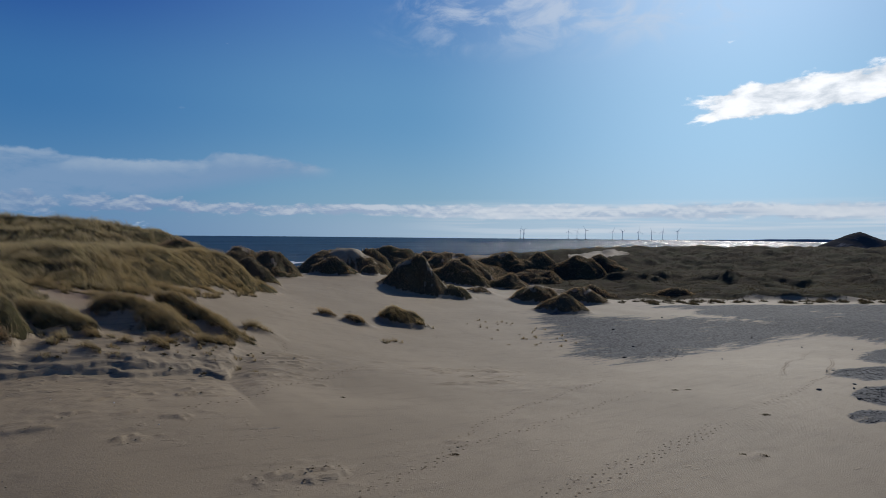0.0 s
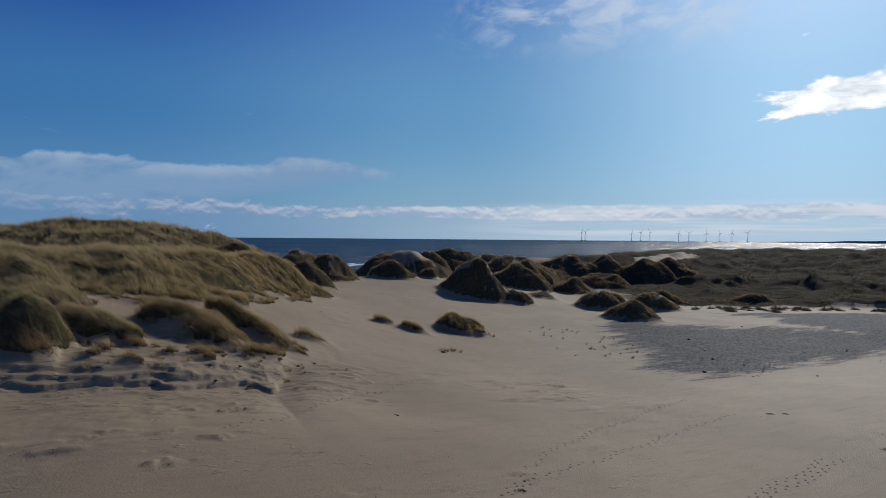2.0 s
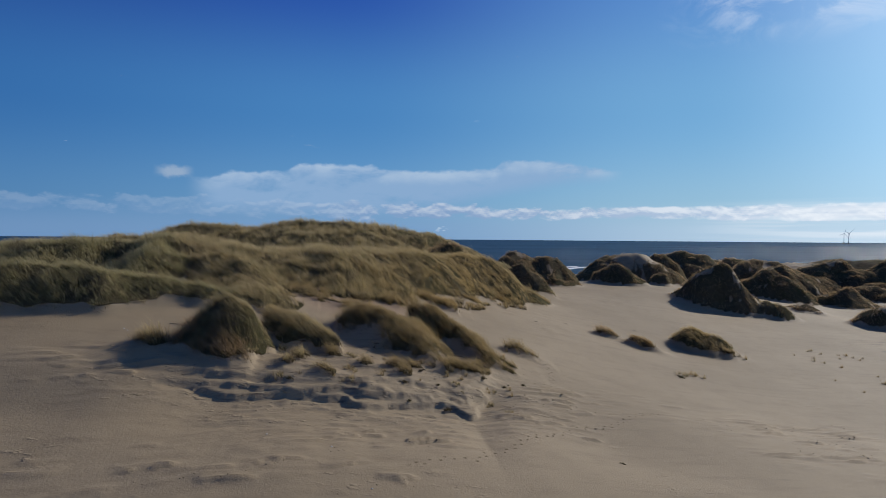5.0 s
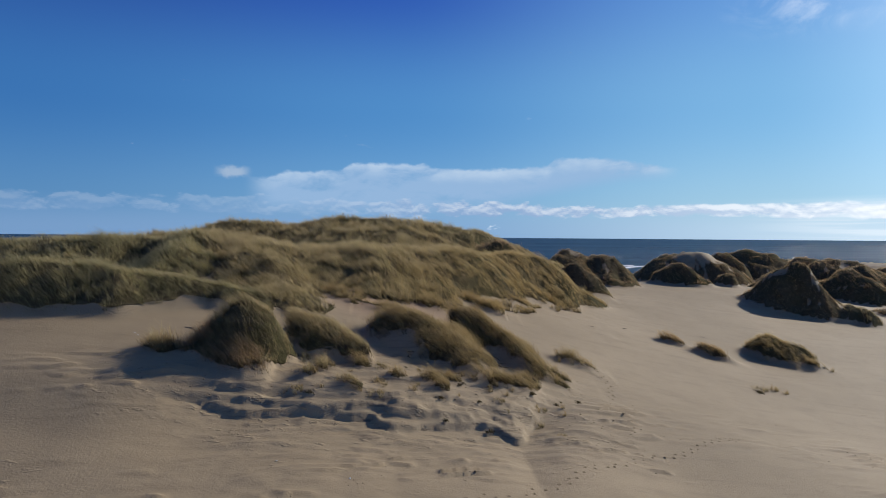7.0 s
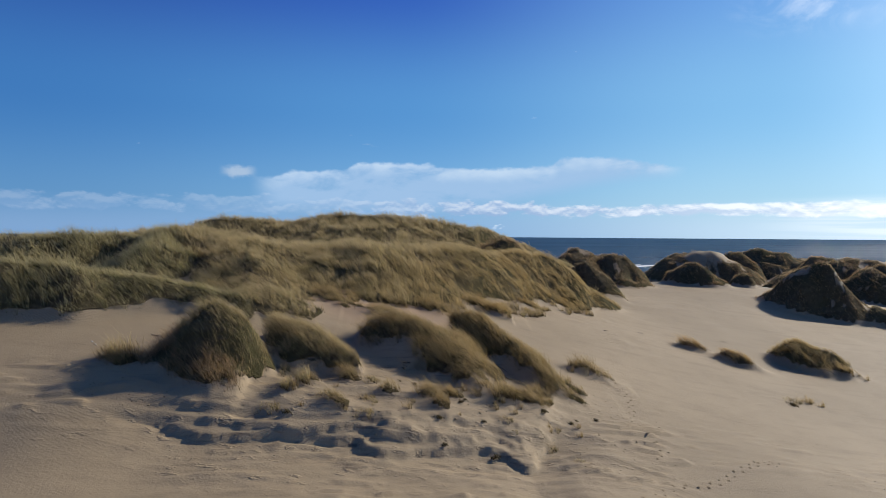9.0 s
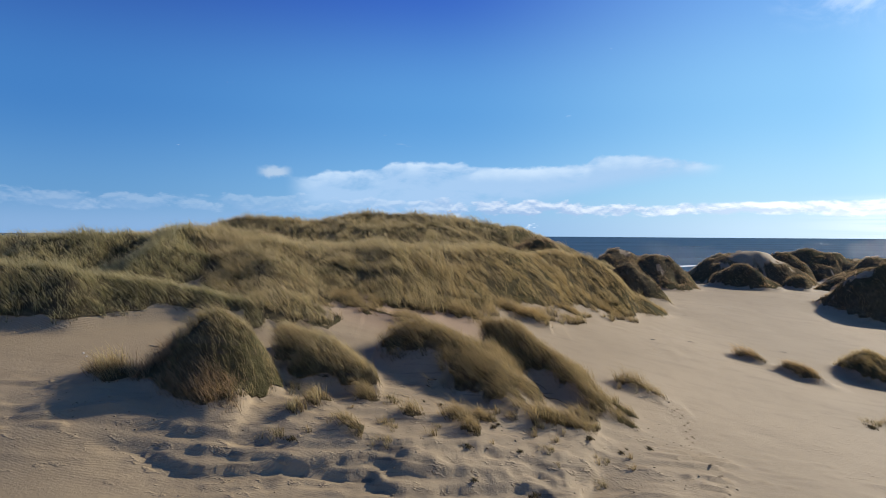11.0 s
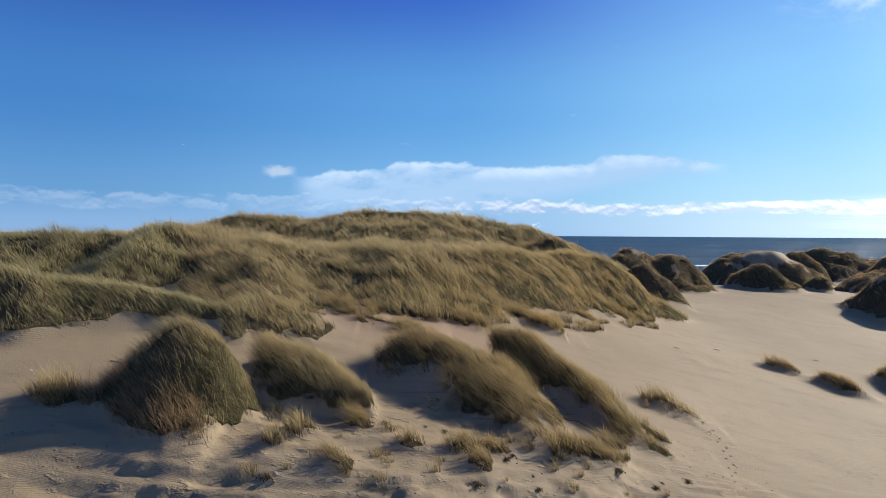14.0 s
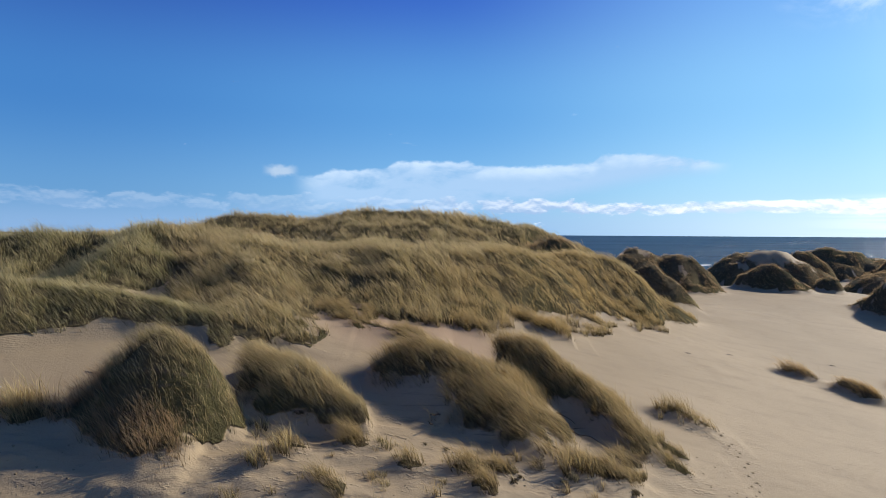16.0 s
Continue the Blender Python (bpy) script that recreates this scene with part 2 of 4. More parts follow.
def ground_material():
    m = Mat("sand_and_turf", 0.85, 0.2)
    big, mid, fine = m.noise(0.07, 4), m.noise(0.6, 5, 0.6), m.noise(9.0, 4, 0.65)
    sand = m.mix(m.step(big, 0.3, 0.7), (0.306, 0.231, 0.140), (0.366, 0.278, 0.172))
    sand = m.mix(m.math("MULTIPLY", m.step(mid, 0.45, 0.75), 0.35), sand, (0.250, 0.187, 0.116))
    sand = m.mix(m.math("MULTIPLY", m.step(fine, 0.5, 0.8), 0.3), sand, (0.226, 0.169, 0.106))
    streak = m.noise(0.9, 5, 0.65, (0.22, 1.5, 1), 14)
    sand = m.mix(m.math("MULTIPLY", m.step(streak, 0.5, 0.72), 0.38), sand, (0.218, 0.162, 0.100))
    # damp, orange-tinged sand of the blow-out
    sand = m.mix(m.math("MULTIPLY", m.attr("ochre"), 0.8), sand, (0.352, 0.236, 0.150))
    # gravel with its pebbles
    peb = m.voronoi(4.5, out="Color")
    grav = m.mix(m.step(peb, 0.1, 0.9), (0.045, 0.045, 0.047), (0.135, 0.133, 0.133))
    edge = m.math("ADD", m.attr("gravel"), m.math("MULTIPLY", m.math("SUBTRACT", m.noise(0.3, 6, 0.7, (0.35, 1.6, 1), 28), 0.5), 2.2))
    edge = m.math("ADD", edge, m.math("MULTIPLY", m.math("SUBTRACT", m.noise(3.5, 5, 0.75), 0.5), 0.7))
    gmask = m.step(edge, 0.36, 0.78)
    col = m.mix(gmask, sand, grav)
    # old leaves, litter and roots under the grass
    lit = m.noise(2.2, 5, 0.7)
    turf = m.mix(m.step(lit, 0.3, 0.7), (0.070, 0.055, 0.030), (0.17, 0.132, 0.074))
    turf = m.mix(m.step(m.noise(0.12, 3), 0.4, 0.65), turf, (0.085, 0.075, 0.035))
    turf = m.mix(m.attr("heath"), turf, m.mix(m.step(m.noise(0.11, 4, 0.65), 0.42, 0.62), m.mix(m.step(lit, 0.35, 0.65), (0.043, 0.034, 0.021), (0.112, 0.084, 0.047)), m.mix(m.step(lit, 0.35, 0.65), (0.052, 0.047, 0.025), (0.118, 0.104, 0.053))))
    tedge = m.math("ADD", m.attr("cover"), m.math("MULTIPLY", m.math("SUBTRACT", m.noise(0.9, 5, 0.7), 0.5), 0.7))
    tmask = m.step(tedge, 0.45, 0.65)
    col = m.mix(tmask, col, turf)
    # dark root layers in the eroded faces, with undercut shade put into the colour
    lay = m.math("MULTIPLY", m.attr("eroded"), m.step(m.noise(1.2, 5, 0.65, (0.22, 1.6, 3.0), 15), 0.54, 0.68))
    col = m.mix(m.math("MULTIPLY", lay, 0.7), col, (0.12, 0.09, 0.065))
    m.feed(m.bsdf.inputs["Specular IOR Level"], m.math("SUBTRACT", 0.3, m.math("MULTIPLY", m.math("MAXIMUM", tmask, gmask), 0.24)))
    # relief
    patch = m.step(m.noise(0.16, 3, 0.5), 0.48, 0.64)
    ripple = m.math("MULTIPLY", m.math("SUBTRACT", 1.0, gmask), m.math("MULTIPLY", m.wave(4.2, 65, 1.6, 3.0), m.math("ADD", m.math("MULTIPLY", patch, 0.85), 0.1)))
    n1 = m.bump(ripple, 0.02, 0.3)
    lump = m.math("MULTIPLY", m.math("MULTIPLY", m.math("SUBTRACT", 1.0, gmask), m.step(m.noise(2.0, 4, 0.6, (0.55, 1.3, 1), 25), 0.56, 0.74)), m.math("ADD", m.math("MULTIPLY", patch, 0.8), m.attr("eroded")))
    n2 = m.bump(lump, 0.06, 0.7, n1)
    n3 = m.bump(fine, 0.03, 0.75, n2)
    n4 = m.bump(m.math("MULTIPLY", m.voronoi(14.0), gmask), 0.03, 0.5, n3)
    n5 = m.bump(m.math("MULTIPLY", m.noise(0.7, 7, 0.75), tmask), 0.5, 0.8, n4)
    return m.finish(col, n5, m.math("ADD", 0.78, m.math("MULTIPLY", tmask, 0.22)))


def blade_material(name, dark, straw, green, share):
    m = Mat(name, 0.62, 0.25)
    r = m.attr("tone")
    base = m.mix(m.step(r, 0.0, share), green, straw)
    base = m.mix(m.step(r, 0.72, 0.95), base, dark)
    patch = m.noise(0.22, 3)
    base = m.mix(m.math("MULTIPLY", m.step(patch, 0.42, 0.66), 0.5), base, straw)
    base = m.mix(m.math("MULTIPLY", m.attr("dry"), 0.55), base, (0.60, 0.42, 0.17))
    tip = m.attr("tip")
    # dead brown foot, darkened further as the shade between the leaves
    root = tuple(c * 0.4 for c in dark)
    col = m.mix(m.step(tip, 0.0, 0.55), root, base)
    # tips paled to put the backlit glow into the colour
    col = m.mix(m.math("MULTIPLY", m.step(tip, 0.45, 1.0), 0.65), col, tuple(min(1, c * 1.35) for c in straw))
    m.finish(col)
    trans = m.nt.nodes.new("ShaderNodeBsdfTranslucent")
    m.nt.links.new(col, trans.inputs[0])
    both = m.nt.nodes.new("ShaderNodeMixShader")
    both.inputs[0].default_value = 0.5
    m.nt.links.new(m.bsdf.outputs[0], both.inputs[1])
    m.nt.links.new(trans.outputs[0], both.inputs[2])
    m.nt.links.new(both.outputs[0], m.nt.nodes["Material Output"].inputs[0])
    return m.mat


def sea_material():
    m = Mat("sea_water", 0.2, 0.0)
    swell = m.noise(0.035, 5, 0.6, (0.5, 1.4, 1), -40)
    chop = m.noise(0.28, 6, 0.65, (0.6, 1.3, 1), -40)
    col = m.mix(m.step(m.noise(0.004, 4, 0.6, (0.4, 1.6, 1), -40), 0.35, 0.7), (0.012, 0.046, 0.092), (0.022, 0.066, 0.118))
    col = m.mix(m.math("MULTIPLY", m.step(m.noise(0.05, 6, 0.7, (0.35, 1.7, 1), -40), 0.52, 0.70), 0.5), col, (0.055, 0.115, 0.175))
    col = m.mix(m.math("MULTIPLY", m.step(chop, 0.66, 0.78), 0.22), col, (0.55, 0.58, 0.6))
    n = m.bump(m.noise(1.1, 4, 0.7, (0.6, 1.3, 1), -40), 0.5, 1.0, m.bump(chop, 1.6, 1.0, m.bump(swell, 5.0, 1.0)))
    m.finish(col, n, 0.17)
    gloss = m.nt.nodes.new("ShaderNodeBsdfGlossy")
    gloss.inputs["Roughness"].default_value = 0.21
    m.nt.links.new(n, gloss.inputs["Normal"])
    both = m.nt.nodes.new("ShaderNodeMixShader")
    both.inputs[0].default_value = 0.16
    m.nt.links.new(m.bsdf.outputs[0], both.inputs[1])
    m.nt.links.new(gloss.outputs[0], both.inputs[2])
    m.nt.links.new(both.outputs[0], m.nt.nodes["Material Output"].inputs[0])
    return m.mat


def plain(name, color, rough=0.6, spec=0.4, metal=0.0, vary=0.25, scale=6.0):
    m = Mat(name, rough, spec)
    m.bsdf.inputs["Metallic"].default_value = metal
    n = m.noise(scale, 5, 0.6)
    dark = tuple(c * (1 - vary) for c in color)
    return m.finish(m.mix(m.step(n, 0.3, 0.7), dark, color), m.bump(n, 0.01, 0.5))


def stone_material():
    m = Mat("grey_stone", 0.75, 0.35)
    n = m.noise(14.0, 5, 0.65)
    base = m.mix(m.object_random(), (0.045, 0.044, 0.045), (0.15, 0.14, 0.13))
    base = m.mix(m.math("MULTIPLY", m.island(), 0.7), base, (0.07, 0.067, 0.07))
    return m.finish(m.mix(m.step(n, 0.35, 0.7), base, (0.10, 0.095, 0.09)), m.bump(n, 0.02, 0.6))


GROUND = ground_material()
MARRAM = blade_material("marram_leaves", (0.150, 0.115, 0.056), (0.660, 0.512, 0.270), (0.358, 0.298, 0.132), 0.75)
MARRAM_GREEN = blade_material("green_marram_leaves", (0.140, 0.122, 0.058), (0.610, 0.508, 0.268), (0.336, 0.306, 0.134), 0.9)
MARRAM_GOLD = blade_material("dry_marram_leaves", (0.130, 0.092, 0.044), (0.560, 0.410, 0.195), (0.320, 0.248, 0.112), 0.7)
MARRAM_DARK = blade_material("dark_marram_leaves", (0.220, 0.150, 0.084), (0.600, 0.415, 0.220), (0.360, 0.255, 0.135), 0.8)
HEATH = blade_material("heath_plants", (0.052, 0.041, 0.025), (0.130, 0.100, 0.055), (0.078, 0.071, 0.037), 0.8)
SEA = sea_material()
FOAM = plain("sea_foam", (0.82, 0.84, 0.85), 0.7, 0.3, 0.0, 0.08, 0.6)
STONE = stone_material()
TOWER = plain("white_painted_steel", (0.8, 0.81, 0.82), 0.5, 0.4, 0.0, 0.06, 0.2)
FOUNDATION = plain("yellow_painted_steel", (0.45, 0.34, 0.08), 0.6, 0.4, 0.0, 0.2, 0.3)
WOOD = plain("bleached_driftwood", (0.30, 0.25, 0.20), 0.85, 0.2, 0.0, 0.35, 9.0)
ROOT = plain("dark_roots", (0.07, 0.05, 0.035), 0.9, 0.2, 0.0, 0.4, 9.0)
SHELL = plain("white_shell", (0.72, 0.70, 0.66), 0.5, 0.4, 0.0, 0.1, 30.0)
SANDCRUST = plain("trodden_sand", (0.310, 0.236, 0.148), 0.95, 0.15, 0.0, 0.3, 8.0)


# ---- the lie of the land ----
RNG = np.random.default_rng(7)
TABLE = RNG.random((256, 256))


def lattice(x, y):
    xi, yi = np.floor(x).astype(int), np.floor(y).astype(int)
    fx, fy = x - xi, y - yi
    fx, fy = fx * fx * (3 - 2 * fx), fy * fy * (3 - 2 * fy)
    a, b = TABLE[xi % 256, yi % 256], TABLE[(xi + 1) % 256, yi % 256]
    c, d = TABLE[xi % 256, (yi + 1) % 256], TABLE[(xi + 1) % 256, (yi + 1) % 256]
    return (a + (b - a) * fx) * (1 - fy) + (c + (d - c) * fx) * fy


def fbm(x, y, size, octaves=4, gain=0.5, shift=0.0):
    """Rolling noise from -1 to 1, with forms of about that size in metres."""
    total, amp, norm, k = 0.0, 1.0, 0.0, 1.0 / size
    for i in range(octaves):
        c, s = math.cos(0.6 * i), math.sin(0.6 * i)
        total = total + amp * (lattice((x * c - y * s) * k + 17.3 * i + shift, (x * s + y * c) * k + 5.1 * i - shift) * 2 - 1)
        norm, amp, k = norm + amp, amp * gain, k * 2
    return total / norm


def sstep(v, lo, hi):
    t = np.clip((v - lo) / (hi - lo), 0, 1)
    return t * t * (3 - 2 * t)


def smax(a, b, k):
    return (a + b + np.sqrt((a - b) ** 2 + k * k)) / 2


SWELL_X, SWELL_Y, SWELL_R = (-40, -15, 10, 35, 60, 85), (-30, -5, 20, 45, 70, 95), 19.0
SWELLS = (
    (1.34, 1.41, 0.04, -0.46, 0.45, -0.21),
    (-0.11, -0.97, 0.83, 1.15, 1.42, -0.83),
    (3.47, 2.75, -0.06, -1.61, -0.52, -1.19),
    (2.15, 5.19, 2.60, -0.38, 0.32, 0.37),
    (0.81, 2.33, 2.64, 2.02, -1.16, -0.16),
    (4.56, 4.61, -0.26, 2.67, 3.97, -0.19),
)
SEA_LEVEL = -6.0


def shore(x, y):
    """Metres beyond the water's edge; negative on land."""
    return smax((x - 150) * -0.646 + (y - 355) * 0.763, (x - 335) * 0.80 + (y - 215) * 0.60, 40.0) + 9 * fbm(x, y, 90, 3)


def bare(x, y):
    """The sand alone, without the grown-over dunes."""
    z = np.full(np.shape(x), -1.0)
    for j, cy in enumerate(SWELL_Y):
        for i, cx in enumerate(SWELL_X):
            z = z + SWELLS[j][i] * np.exp(-((x - cx) ** 2 + (y - cy) ** 2) / (2 * SWELL_R ** 2))
    z = z - 0.3 * np.exp(-(((x + 8) / 3.6) ** 2 + ((y - 19.6) / 2.6) ** 2)) - 0.5 * np.exp(-(((x - 13) / 5) ** 2 + ((y - 15) / 6) ** 2))
    z = z - 0.9 * sstep(x, -4, -18) * sstep(y, 19.5, 13.5) * sstep(y, -25, 4)
    far = sstep(np.hypot(x - 20, y - 30), 120, 330)
    z = z + far * 1.6 * sstep(shore(x, y), -420, -120)
    z = z + 0.22 * fbm(x, y, 14, 3) + 0.35 * far * fbm(x, y, 40, 3)
    beach = sstep(shore(x, y), -130, 40)
    return z * (1 - beach) + (SEA_LEVEL - 2.5) * beach


def crest(x, y, nodes, front, back, rnd, wob=0.5):
    """A ridge along nodes (x, y, z), listed from left to right; slopes of its near and far side."""
    x, y = x + wob * fbm(x, y, 6, 3, shift=3.0), y + wob * fbm(x, y, 6, 3, shift=8.0)
    best, bz, bs = np.full(np.shape(x), 1e9), np.zeros(np.shape(x)), np.zeros(np.shape(x))
    last = len(nodes) - 2
    for k, ((ax, ay, az), (bx, by, bz1)) in enumerate(zip(nodes, nodes[1:])):
        dx, dy = bx - ax, by - ay
        t = np.clip(((x - ax) * dx + (y - ay) * dy) / (dx * dx + dy * dy), 0, 1)
        px, py = x - ax - t * dx, y - ay - t * dy
        d = np.hypot(px, py)
        near = d < best
        best = np.where(near, d, best)
        bz = np.where(near, az + t * (bz1 - az), bz)
        end = ((t <= 0) & (k == 0)) | ((t >= 1) & (k == last))
        bs = np.where(near, np.where(end, -1, np.sign(dx * py - dy * px)), bs)
    if isinstance(front, tuple):      # steeper towards one end: (slope, x, slope, x)
        front = np.interp(x, front[1::2], front[::2])
    slope = np.where(bs > 0, back, np.maximum(front, back))
    return bz - slope * (np.sqrt(best ** 2 + rnd ** 2) - rnd)


def mound(x, y, cx, cy, a, b, turn, top, foot, sharp=1.6, wob=0.35):
    """A hummock: centre, half widths, turn in degrees, heights of top and foot."""
    s = min(a, b)
    x, y = x + wob * s * 0.6 * fbm(x, y, s * 1.1, 3, shift=cx), y + wob * s * 0.6 * fbm(x, y, s * 1.1, 3, shift=cy)
    c, n = math.cos(radians(turn)), math.sin(radians(turn))
    u, v = (x - cx) * c + (y - cy) * n, -(x - cx) * n + (y - cy) * c
    q = np.sqrt((u / a) ** 2 + (v / b) ** 2)
    return foot + (top - foot) * (1 - np.minimum(q, 3.6) ** sharp) + (top - foot) * 0.07 * fbm(x, y, s * 0.7, 3, shift=cx - cy)


BENCH = ((-18, 18.4), (-15, 17.4), (-13.4, 16.9), (-11, 16.7), (-8.6, 16.3), (-7, 16.3), (-5.1, 16.4), (-3.4, 16.7), (-2.6, 17.1), (-1.1, 16.7), (1.1, 17.4), (3, 18.3), (4.2, 18.4), (5.2, 17.9), (6.3, 19.4), (7.2, 21.0), (9, 22.2), (12, 23.5))
TORN = ((-2.6, 11.8, 1.6, 0.8), (-7.4, 8.4, 1.6, 0.7), (-5.2, 9.4, 1.2, 0.5), (-0.8, 9.0, 2.0, 0.9), (-3.0, 6.0, 1.4, 0.8), (4.3, -1.2, 2.6, 1.5), (2.0, 12.9, 1.6, 0.6), (-8.4, 3.1, 1.2, 0.5), (-1.2, 13.4, 1.8, 0.6), (-10.4, 9.2, 1.6, 0.6), (27.0, 15.0, 4.0, 1.2), (30.0, 20.5, 5.0, 3.0), (9.7, 18.3, 2.6, 1.2), (13.0, 22.0, 2.5, 2.0), (2.6, 14.6, 1.6, 0.5), (11.5, 16.0, 1.6, 0.6), (-15.5, 18.8, 3.4, 1.8), (13.9, 0.0, 1.2, 0.5), (27.8, -10.5, 1.2, 0.6))


def bench(x, y):
    """The wind-cut bank: smooth sand lies low in front of a ragged line, and the ground rises behind it in broken ledges."""
    line = np.interp(x, [p[0] for p in BENCH], [p[1] for p in BENCH])
    d = y - line + 0.45 * fbm(x * 0.8, y, 2.2, 4, 0.6, shift=4)
    wide = sstep(x, -15.5, -9.0) * sstep(x, 10.5, 5.0)
    steep = np.interp(x, (-14, -10, -3, -1.5, 0.5, 5.5, 8), (0.3, 0.85, 1.0, 0.7, 0.8, 0.8, 0.3))
    ledges = 0.0
    for k, share in enumerate((0.38, 0.28, 0.20, 0.14)):      # thin torn layers, one behind the other
        off = d + 1.2 * fbm(x * 0.28, y * 0.6, 1.5, 4, 0.5, shift=3.0 + 5 * k) - 0.6 * k
        ledges = ledges + share * sstep(off, 0.0, 0.22)
    rise = 0.9 * (ledges * steep + sstep(d, -0.8, 2.8) * (1 - steep)) - 0.8
    front = -0.8 * np.exp(-(np.minimum(d, 0) / 5.0) ** 2)
    return wide * np.where(d < 0, front + (rise + 0.8), rise) * np.exp(-(np.maximum(d - 1.8, 0) / 3.2) ** 2)


def lips(x, y, gap, shift=0.0):
    """Torn crusts: short ragged lips, broken off on their south side and sloping gently down to the north."""
    phase = y / gap + 1.3 * fbm(x * 0.35, y, 1.6, 4, 0.6, shift=shift) - 0.22 * x / gap
    f = phase - np.floor(phase)
    broken = sstep(fbm(x * 0.45, y * 1.3, 1.1, 3, 0.6, shift=shift + 9), -0.05, 0.15)
    return (1 - f) * sstep(f, 0.0, 0.14) * broken


def torn_sand(x, y):
    """Where the wind has roughened the open sand, 0 to 1."""
    m = np.zeros(np.shape(x))
    for cx, cy, rx, ry in TORN:
        m = np.maximum(m, np.exp(-(((x - cx) / rx) ** 2 + ((y - cy) / ry) ** 2)))
    return np.minimum(1, 1.8 * m)


# each grown-over dune: a function of x and y, the box that it fills, and how its grass looks
DUNES = []


def dune(kind, box, form, label, grass="near", lift=(0.2, 0.6)):
    DUNES.append((kind, box, form, label, grass, lift))

# the big dune behind the hollow: front crest, then the summit ridge
dune("crest", (-34, 28, 27, 66), dict(nodes=((-34, 43, 10.8), (-22, 42.5, 11.4), (-18.5, 41.5, 12.4), (-14, 41, 11.4), (-9, 42, 11.2), (-3.5, 43, 11.6), (3.2, 47.5, 10.9), (10.6, 54.5, 10.4), (14, 57, 9.9), (17.5, 58, 8.5), (19.8, 57.8, 6.3)),
     front=(0.62, -4, 0.98, 9), back=0.07, rnd=1.6, wob=1.2), "wind-combed marram grass on the steep front of the big dune", "mid")
dune("crest", (-24, -2, 27, 46), dict(nodes=((-15, 41, 11.4), (-12.6, 38, 10.9), (-10.8, 34.5, 9.7), (-9.8, 31.8, 8.7)), front=0.5, back=0.45, rnd=1.6, wob=1.0), "olive marram grass on a buttress of the big dune", "mid", (-0.2, 0.3))
dune("crest", (-75, 28, 60, 110), dict(nodes=((-75, 70, 9.5), (-40, 70, 11.4), (-31, 72, 12.3), (-27.5, 74, 13.4), (-23, 76, 14.2), (-16, 77, 14.0), (-9.7, 76, 14.6), (-5.7, 76, 14.8), (0, 76, 14.5), (5.1, 76, 14.0), (9.2, 76, 13.1), (12, 76, 12.0), (17.3, 76, 10.0), (20, 76, 8.2)),
     front=0.21, back=0.4, rnd=5.0, wob=2.2), "olive marram grass over the summit of the big dune", "far")
dune("mound", (-30, -13, 56, 72), dict(cx=-19, cy=64, a=6, b=2.6, turn=12, top=12.6, foot=10.3, sharp=1.6), "dark marram grass on a fold of the big dune", "far")
dune("mound", (4, 22, 60, 74), dict(cx=11.5, cy=66.5, a=5, b=2.4, turn=-18, top=11.9, foot=9.4, sharp=1.6), "dark marram grass on a fold of the big dune", "far")
# ridge, spur and lobe beside it
dune("crest", (-70, -22, 31, 52), dict(nodes=((-70, 43, 11.8), (-38, 43, 11.7), (-30, 41.5, 11.7), (-26.5, 41, 12.2), (-24.5, 40.5, 11.6)),
     front=0.42, back=0.5, rnd=1.2, wob=0.8), "green marram grass on the ridge beside the big dune", "mid")
dune("crest", (-28, -9, 25, 46), dict(nodes=((-24, 42.5, 11.5), (-21, 42, 11.9), (-18.6, 41, 12.5), (-18.6, 38, 11.8), (-19.4, 35, 10.9), (-19, 32, 9.7)),
     front=0.55, back=0.75, rnd=0.9, wob=0.7), "green marram grass on a spur of the big dune", "mid")
dune("crest", (-60, -7, 21, 38), dict(nodes=((-60, 24, 10.6), (-30, 26.5, 10.6), (-19, 28, 10.3), (-16.4, 29, 9.6), (-14, 30, 9.3), (-12.4, 30, 9.0), (-11.0, 29.9, 8.5), (-10.0, 29.2, 8.1)),
     front=1.3, back=0.45, rnd=0.9, wob=0.5), "dense green marram grass on a low dune lobe", "near", (0.4, 0.9))
# hummocks in the hollow
dune("crest", (-19, -6, 15, 28), dict(nodes=((-13.0, 20.9, 6.0), (-11.8, 21.4, 7.0), (-10.4, 21.9, 7.9)), front=0.95, back=0.6, rnd=0.6, wob=0.25), "dark marram grass on the shaded flank of a hummock", "close", (0.1, 0.8))
dune("mound", (-15, -4, 16.0, 27), dict(cx=-9.4, cy=22.0, a=2.7, b=2.1, turn=-6, top=8.6, foot=5.1, sharp=2.5, wob=0.3), "shaggy rounded hummock of marram grass in the hollow", "close", (0.0, 0.8))
dune("crest", (-9.5, -1, 21, 29), dict(nodes=((-8.6, 26, 7.6), (-7.2, 25.4, 7.7), (-5.0, 24.2, 7.1), (-3.3, 23.1, 6.0)), front=0.8, back=0.8, rnd=0.6, wob=0.3), "marram grass along a short hummock crest", "close", (0.1, 0.9))
dune("crest", (-5, 7, 20, 32), dict(nodes=((-3.6, 27.6, 6.5), (-0.6, 27.8, 7.6), (1.6, 26.4, 6.8), (3.0, 24.6, 5.6), (3.4, 23.2, 4.6)), front=0.85, back=0.55, rnd=0.5, wob=0.3), "golden marram grass on an undercut hummock", "close", (0.2, 1.1))
dune("crest", (1, 11, 22, 34), dict(nodes=((2.6, 31.2, 7.2), (4.8, 30.4, 6.8), (6.5, 28.8, 5.7), (7.4, 27.0, 4.7), (8.2, 25.8, 4.0)), front=1.1, back=0.75, rnd=0.4, wob=0.3), "dry golden marram grass on a narrow spur", "close", (0.1, 0.9))
